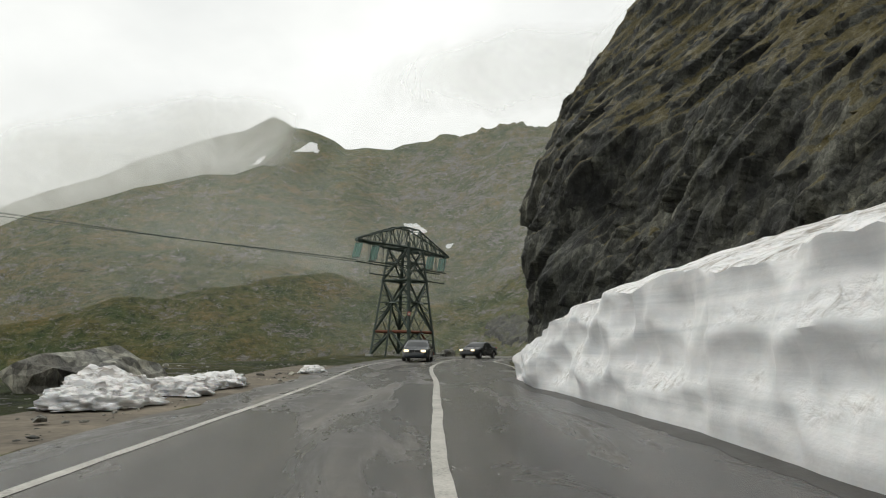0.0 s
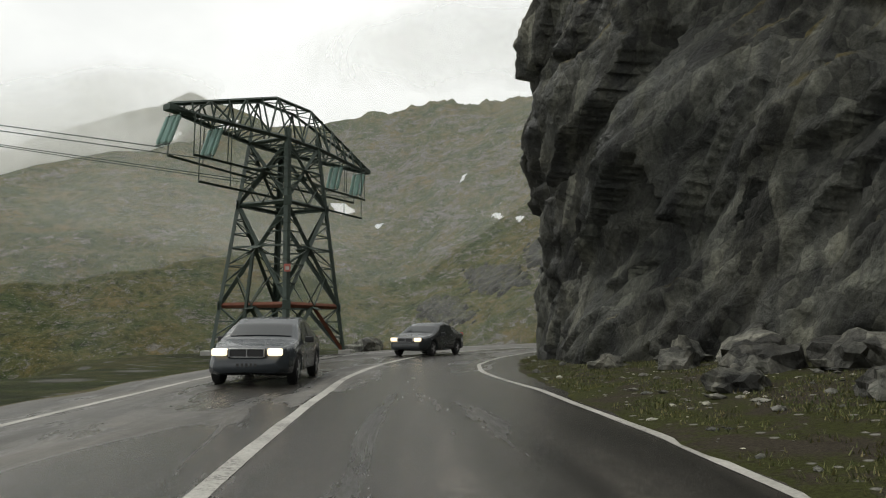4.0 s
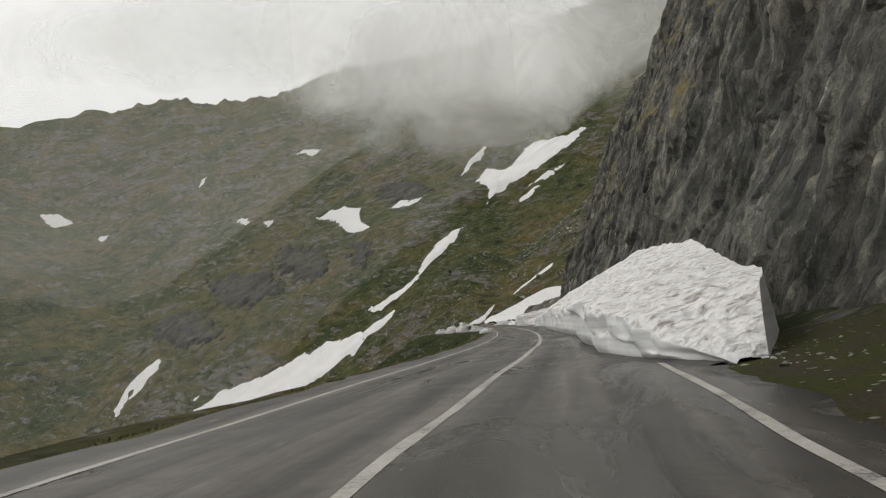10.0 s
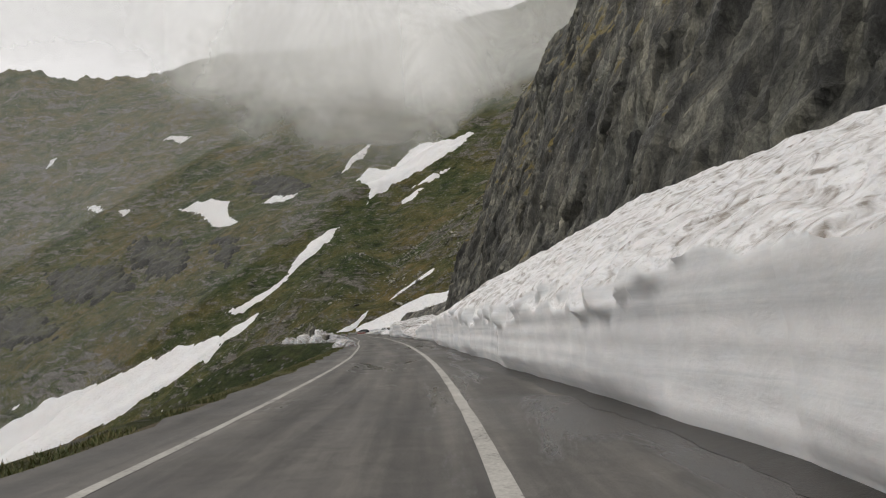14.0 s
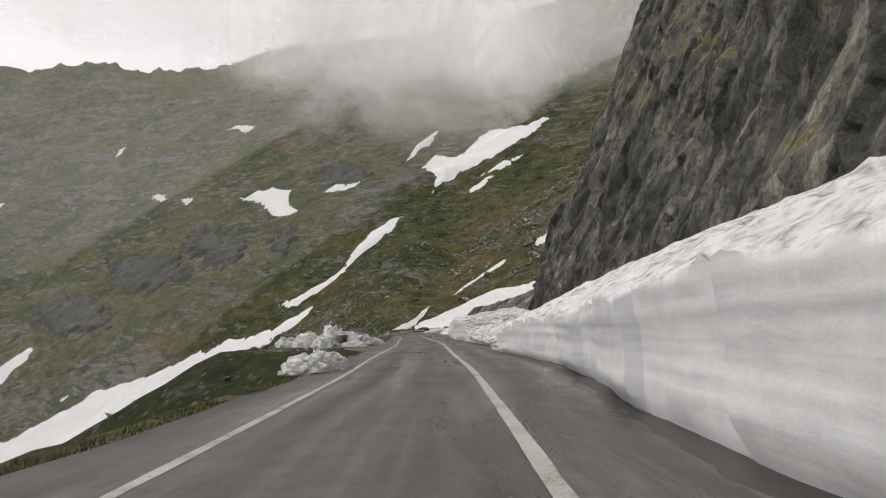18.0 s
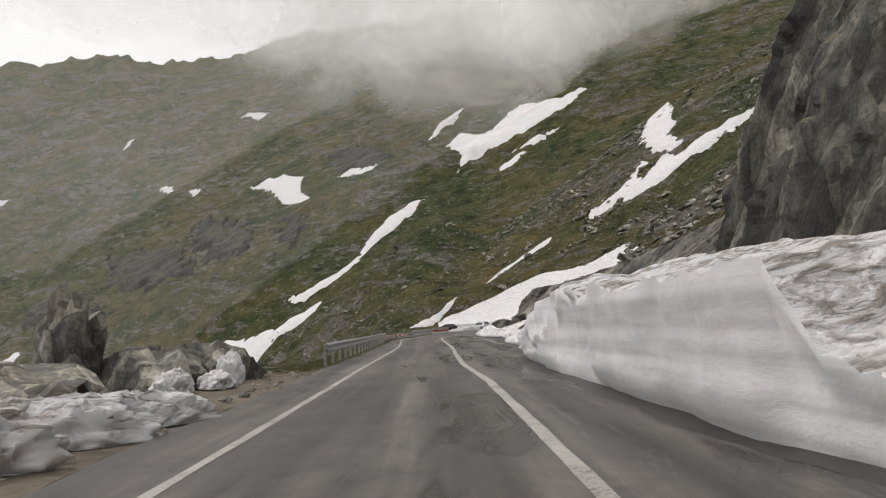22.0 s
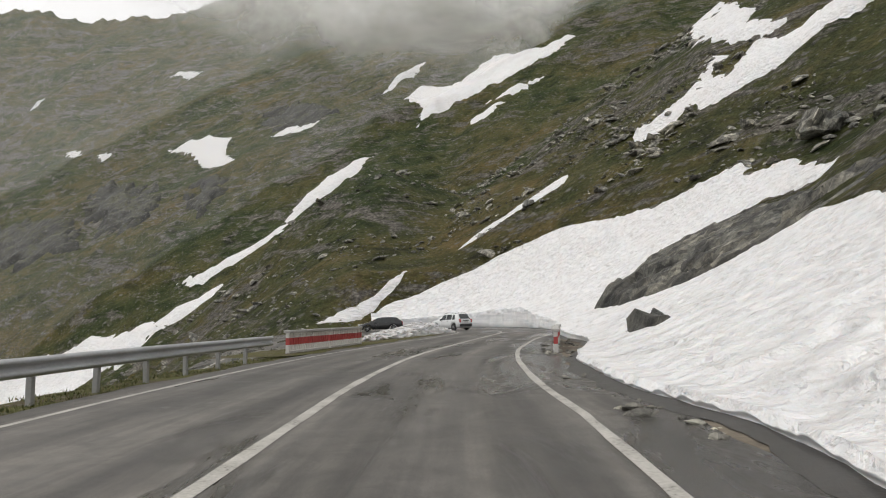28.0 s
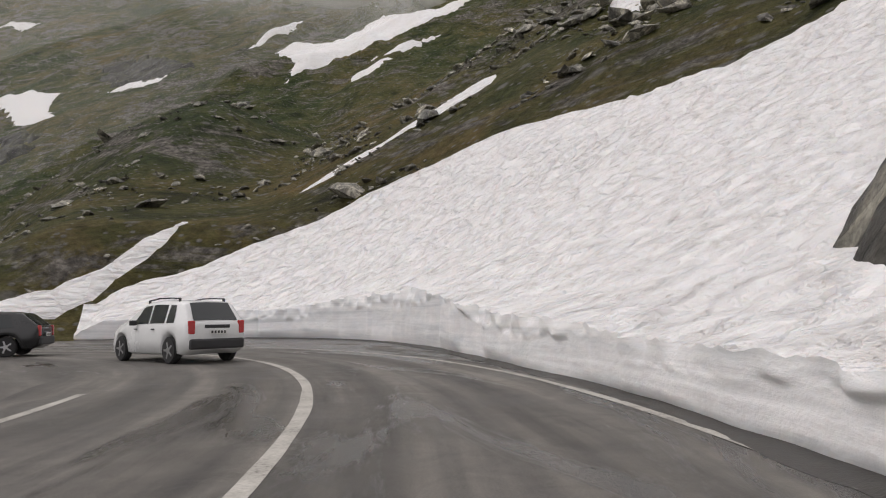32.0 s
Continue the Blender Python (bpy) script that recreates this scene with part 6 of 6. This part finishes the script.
def car(name, paint, tops, belts, length, width, axles, wheel_r, label, place, turn, rails=False, panes=(), rear=(), front=(), lamp=None):
    """Rear at y = 0, nose at y = length. tops, belts: keys along y of the roof line and the window sill."""
    root = tagged(new(name), label, "car", "cars on the road")
    ny = 64
    ys = np.linspace(0, length, ny)
    half = width / 2

    def section(y):
        t, b = key(y, *tops), key(y, *belts)
        e = key(y, (0, 0.86), (0.12, 0.95), (0.5, 1.0), (length - 0.7, 1.0), (length - 0.2, 0.9), (length, 0.72))
        w, low = half * e, key(y, (0, 0.36), (0.3, 0.22), (length - 0.4, 0.20), (length, 0.28))
        for ay in axles:
            r = wheel_r + 0.06
            if abs(y - ay) < r:
                low = max(low, wheel_r + math.sqrt(r * r - (y - ay) ** 2) * 0.92)
        b = min(b, t - 0.02)
        k = min(1.0, max(0.0, (t - b) / 0.5))
        low = min(low, b - 0.12)
        return [(0, low + 0.02), (w * 0.80, low), (w * 0.985, low + 0.06), (w, (low + b) / 2), (w * 0.985, b - 0.05), (w * 0.955, b), (w * (0.955 - 0.17 * k), b + (t - b) * 0.88), (w * (0.88 - 0.16 * k), t - 0.012), (w * 0.45, t), (0, t + 0.008)]

    secs = [section(y) for y in ys]
    m = len(secs[0])
    co = []
    for y, sec in zip(ys, secs):
        co += [(x, y, z) for x, z in sec] + [(-x, y, z) for x, z in sec[::-1]][1:-1]
    cols = 2 * m - 2
    f = []
    for i in range(ny - 1):
        for j in range(cols):
            f.append((i * cols + j, i * cols + (j + 1) % cols, (i + 1) * cols + (j + 1) % cols, (i + 1) * cols + j))
    f += [tuple(range(cols))[::-1], tuple((ny - 1) * cols + j for j in range(cols))]
    me = bpy.data.meshes.new("body")
    me.from_pydata(co, [], f)
    me.polygons.foreach_set("use_smooth", [True] * len(me.polygons))
    me.materials.append(paint)
    bm = bmesh.new()
    bm.from_mesh(me)
    bmesh.ops.recalc_face_normals(bm, faces=bm.faces)
    bm.to_mesh(me)
    bm.free()
    body = new("body", me)
    body.parent = root

    def skin(y, j, f=0.0, side=1, off=0.012):
        s = section(y)
        x, z = s[j][0] + (s[j + 1][0] - s[j][0]) * f, s[j][1] + (s[j + 1][1] - s[j][1]) * f
        return Vector(((x + off) * side, y, z + (off if j >= 7 else 0)))

    for y0, y1, s0, s1 in panes:
        for side in (1, -1):
            co, n = [], 9
            for k in range(n):
                q = k / (n - 1)
                for v in (0.06, 0.35, 0.65, 0.93):
                    y = y0 + s0 * v + (y1 + s1 * v - y0 - s0 * v) * q
                    co.append(skin(y, 5, v, side))
            ob = new("side_window", grid_mesh("side_window", np.array(co), n, 4, M_WINDOW))
            ob.parent = root
    for nm, (y0, y1, inset) in (("rear_window", rear), ("windscreen", front)):
        co, n = [], 8
        for k in range(n):
            y = y0 + (y1 - y0) * k / (n - 1)
            s = section(y)
            for q in np.linspace(-1, 1, 11):
                x = q * s[7][0] * inset
                z = s[9][1] + (s[7][1] - s[9][1]) * q * q
                co.append((x, y - (0.012 if nm == "rear_window" else -0.012), z + 0.014))
        ob = new(nm, grid_mesh(nm, np.array(co), n, 11, M_WINDOW))
        ob.parent = root
    for ay in axles:
        for side in (1, -1):
            bm = bmesh.new()
            at0 = Matrix.Translation((side * (half - 0.11), ay, wheel_r)) @ Matrix.Rotation(math.pi / 2, 4, "Y")
            bmesh.ops.create_cone(bm, cap_ends=True, segments=28, radius1=wheel_r, radius2=wheel_r, depth=0.21, matrix=at0)
            bmesh.ops.bevel(bm, geom=[e for e in bm.edges if e.calc_length() < 0.2], offset=0.03, segments=2, affect="EDGES")
            tyre = part("wheel", bm, M_TYRE, root)
            bm = bmesh.new()
            hub = Matrix.Translation((side * (half - 0.012), ay, wheel_r)) @ Matrix.Rotation(math.pi / 2, 4, "Y")
            bmesh.ops.create_cone(bm, cap_ends=True, segments=20, radius1=wheel_r * 0.22, radius2=wheel_r * 0.22, depth=0.04, matrix=hub)
            for k in range(5):
                a = k * math.tau / 5
                c = Vector((side * (half - 0.012), ay + math.cos(a) * wheel_r * 0.36, wheel_r + math.sin(a) * wheel_r * 0.36))
                box(bm, (0.03, wheel_r * 0.55, wheel_r * 0.16), Matrix.Translation(c) @ Matrix.Rotation(a, 4, "X"), 0.006)
            part("rim", bm, M_RIM, tyre)
    h = key(0.0, *belts)
    for side in (1, -1):
        bm = bmesh.new()
        box(bm, (0.17, 0.10, 0.34), Matrix.Translation((side * (half * 0.86 - 0.07), 0.035, h - 0.10)), 0.03)
        part("tail_light", bm, M_TAIL, root, "red tail light")
        bm = bmesh.new()
        box(bm, (0.30, 0.20, 0.15), Matrix.Translation((side * (half * 0.72 - 0.09), length - 0.06, 0.70)) @ Matrix.Rotation(-0.25 * side, 4, "Z"), 0.04)
        part("headlight", bm, lamp or M_LAMP, root, "lit headlight" if lamp else "clear headlight")
        bm = bmesh.new()
        wy = front[0] - 0.05
        box(bm, (0.2, 0.1, 0.14), Matrix.Translation((side * (half + 0.08), wy, key(wy, *belts) + 0.06)), 0.03)
        part("wing_mirror", bm, M_TRIM, root)
        for hy in (length * 0.38, length * 0.60):
            bm = bmesh.new()
            box(bm, (0.03, 0.16, 0.03), Matrix.Translation((side * (half + 0.008), hy, 0.88)), 0.008)
            part("door_handle", bm, M_TRIM, root)
        if rails:
            bm = bmesh.new()
            t = max(z for _, z in tops)
            for a, b in ((0.75, 1.2), (1.2, 1.8), (1.8, 2.35)):
                bar(bm, (side * half * 0.70, a, key(a, *tops) + 0.06), (side * half * 0.70, b, key(b, *tops) + 0.06), 0.035)
            for a in (0.75, 2.35):
                bar(bm, (side * half * 0.70, a, key(a, *tops) - 0.02), (side * half * 0.70, a, key(a, *tops) + 0.07), 0.05)
            part("roof_rail", bm, M_TRIM, root)
    for nm, y, z, hh in (("rear_bumper", 0.04, 0.50, 0.26), ("front_bumper", length - 0.12, 0.42, 0.22)):
        bm = bmesh.new()
        box(bm, (width * (0.86 if y < 1 else 0.74), 0.18, hh), Matrix.Translation((0, y, z)), 0.05)
        part(nm, bm, M_TRIM, root)
    for nm, y, z in (("rear_plate", -0.055, h - 0.22), ("front_plate", length - 0.01, 0.44)):
        bm = bmesh.new()
        box(bm, (0.5, 0.015, 0.11), Matrix.Translation((0, y, z)), 0.004)
        plate = part(nm, bm, M_PLATE, root, "white plate with dark bars")
        for k in range(5):
            bm = bmesh.new()
            box(bm, (0.05, 0.006, 0.065), Matrix.Translation((-0.18 + 0.09 * k, y + (-0.009 if y < 1 else 0.009), z)))
            part("bar", bm, M_BAR, plate)
    bm = bmesh.new()
    box(bm, (0.8, 0.05, 0.16), Matrix.Translation((0, length - 0.02, 0.68)), 0.03)
    grille = part("grille", bm, M_TRIM, root)
    bm = bmesh.new()
    for x, z, w, h2 in ((0, 0.765, 0.74, 0.02), (0, 0.60, 0.66, 0.018), (-0.35, 0.68, 0.02, 0.15), (0.35, 0.68, 0.02, 0.15), (0, 0.68, 0.02, 0.15)):
        box(bm, (w, 0.03, h2), Matrix.Translation((x, length + 0.01, z)), 0.004)
    part("surround", bm, M_RIM, grille, "bright metal surround")
    bm = bmesh.new()
    box(bm, (0.72, 0.03, 0.09), Matrix.Translation((0, 0.005, h - 0.08)), 0.015)
    part("tailgate_trim", bm, M_TRIM, root)
    root.matrix_world = Matrix.Translation(place) @ pose(0, 0, 0, 0, 0, turn)
    return root


def paint(name, color, rough=0.25):
    m = plain(name, color, rough, 0.0, 0.06, 1.0)
    m.node_tree.nodes["Principled BSDF"].inputs["Coat Weight"].default_value = 0.25
    return m


SUV_TOP = ((0, 0.98), (0.06, 1.05), (0.42, 1.54), (0.7, 1.60), (1.6, 1.64), (2.3, 1.59), (2.65, 1.47), (3.22, 1.10), (3.45, 1.05), (4.05, 0.95), (4.25, 0.80), (4.31, 0.62))
SUV_BELT = ((0, 1.02), (1.5, 1.0), (3.2, 0.98), (4.31, 0.6))
EST_TOP = ((0, 0.92), (0.05, 0.98), (0.55, 1.38), (0.9, 1.44), (1.9, 1.46), (2.5, 1.40), (2.85, 1.26), (3.4, 0.96), (3.6, 0.92), (4.3, 0.80), (4.5, 0.66), (4.57, 0.52))
EST_BELT = ((0, 0.92), (1.5, 0.90), (3.4, 0.86), (4.57, 0.5))
SED_TOP = ((0, 0.88), (0.08, 0.96), (0.65, 1.0), (1.0, 1.18), (1.5, 1.40), (2.0, 1.45), (2.5, 1.40), (2.9, 1.25), (3.45, 0.95), (3.65, 0.91), (4.3, 0.80), (4.5, 0.66), (4.57, 0.52))
WHITE, BLACK, BLUE, GREY = paint("white_car_paint", (0.72, 0.73, 0.73)), paint("black_car_paint", (0.018, 0.019, 0.02)), paint("dark_blue_grey_paint", (0.035, 0.042, 0.05)), paint("dark_grey_paint", (0.03, 0.034, 0.038))
car("suv", WHITE, SUV_TOP, SUV_BELT, 4.31, 1.80, (0.82, 3.48), 0.345, "white compact SUV with roof rails driving away", (105.1, 302.9, 0), 15, True, ((0.62, 1.02, 0.1, -0.02), (1.12, 1.88, 0.0, 0.0), (1.96, 2.85, 0.0, -0.42)), (0.09, 0.43, 0.86), (2.63, 3.15, 0.9))
car("estate_car", BLACK, EST_TOP, EST_BELT, 4.57, 1.77, (0.95, 3.62), 0.315, "black estate car rounding the bend ahead", (102.0, 311.6, 0), 70, False, ((0.75, 1.25, 0.18, 0.0), (1.33, 2.08, 0.0, 0.0), (2.16, 3.05, 0.0, -0.45)), (0.10, 0.56, 0.84), (2.83, 3.33, 0.9))
car("sedan", GREY, SED_TOP, EST_BELT, 4.57, 1.77, (0.95, 3.62), 0.315, "dark grey sedan coming down the other lane", (-3.1, 66.3, 0), 157, False, ((1.22, 2.08, 0.3, 0.0), (2.16, 3.05, 0.0, -0.45)), (1.02, 1.48, 0.84), (2.83, 3.33, 0.9), lamp=M_LAMP_LIT)
car("sedan", BLUE, SED_TOP, EST_BELT, 4.57, 1.80, (0.95, 3.62), 0.315, "dark blue sedan coming down the other lane", (-7.25, 50.9, 0), heading(48) + 180, False, ((1.22, 2.08, 0.3, 0.0), (2.16, 3.05, 0.0, -0.45)), (1.02, 1.48, 0.84), (2.83, 3.33, 0.9), lamp=M_LAMP_LIT)

# ---- banks of cloud on the mountains ----
def cloud_bank(x, y, z, wide, tall, face, material, label, curve=0.12, lean=0.0):
    """A drifting sheet of cloud, or one that imitates haze, bowed, turned to face degrees about z."""
    n, k = 13, 9
    co, uv = [], []
    m = pose(x, y, z, 0, lean, face)
    for j in range(k):
        for i in range(n):
            a, b = i / (n - 1) - 0.5, j / (k - 1) - 0.5
            co.append(m @ Vector((a * wide, curve * wide * (a * a * 4) - b * tall * -0.15, b * tall)))
            uv.append((i / (n - 1), j / (k - 1)))
    ob = new("cloud_bank", grid_mesh("cloud_bank", np.array(co), k, n, material, uv=np.array(uv)))
    ob.visible_shadow = False
    return tagged(ob, label, "cloud", "cloud banks", "stuff")


for q, (x, y, z, w, t, f, d, sc) in enumerate((
    (215, 575, 205, 330, 190, -20, 0.95, 0.012), (262, 560, 225, 300, 170, -26, 0.7, 0.014), 
    (330, 600, 270, 420, 230, -30, 0.62, 0.009), (60, 1080, 430, 800, 210, 0, 0.6, 0.005), (420, 520, 260, 360, 260, -45, 0.45, 0.010))):
    cloud_bank(x, y, z, w, t, f, cloud_material("cloud_%s" % "abcdefgh"[q], d * 0.9, sc, 0.60, q * 37.0), "drifting grey-white cloud hanging on the ridge")
# added sheets that imitate aerial haze and lighten the far slopes
for q, (x, y, z, w, t, f, d) in enumerate(((70, 520, 70, 1100, 400, 4, 0.14), (60, 780, 140, 1600, 560, 2, 0.19), (-420, 640, 80, 1200, 520, 30, 0.18))):
    cloud_bank(x, y, z, w, t, f, cloud_material("haze_sheet_%s" % "abc"[q], d, 0.004, 0.55, 5.0 + q * 11), "added pale sheet standing in for distant haze across the valley", 0.05)
# the bright bank that swallows the far peak's shoulder
cloud_bank(-600, 940, 235, 760, 230, 33, cloud_material("bright_bank", 0.95, 0.0055, 0.62, 91.0, 0.2, 0.8), "bright cloud bank covering the mountain's shoulder", 0.06, -24)
cloud_bank(190, 780, 320, 330, 230, -12, cloud_material("bright_wisp", 0.55, 0.008, 0.8, 17.0, 0.25, 0.7), "bright wisp of cloud before the ridge")
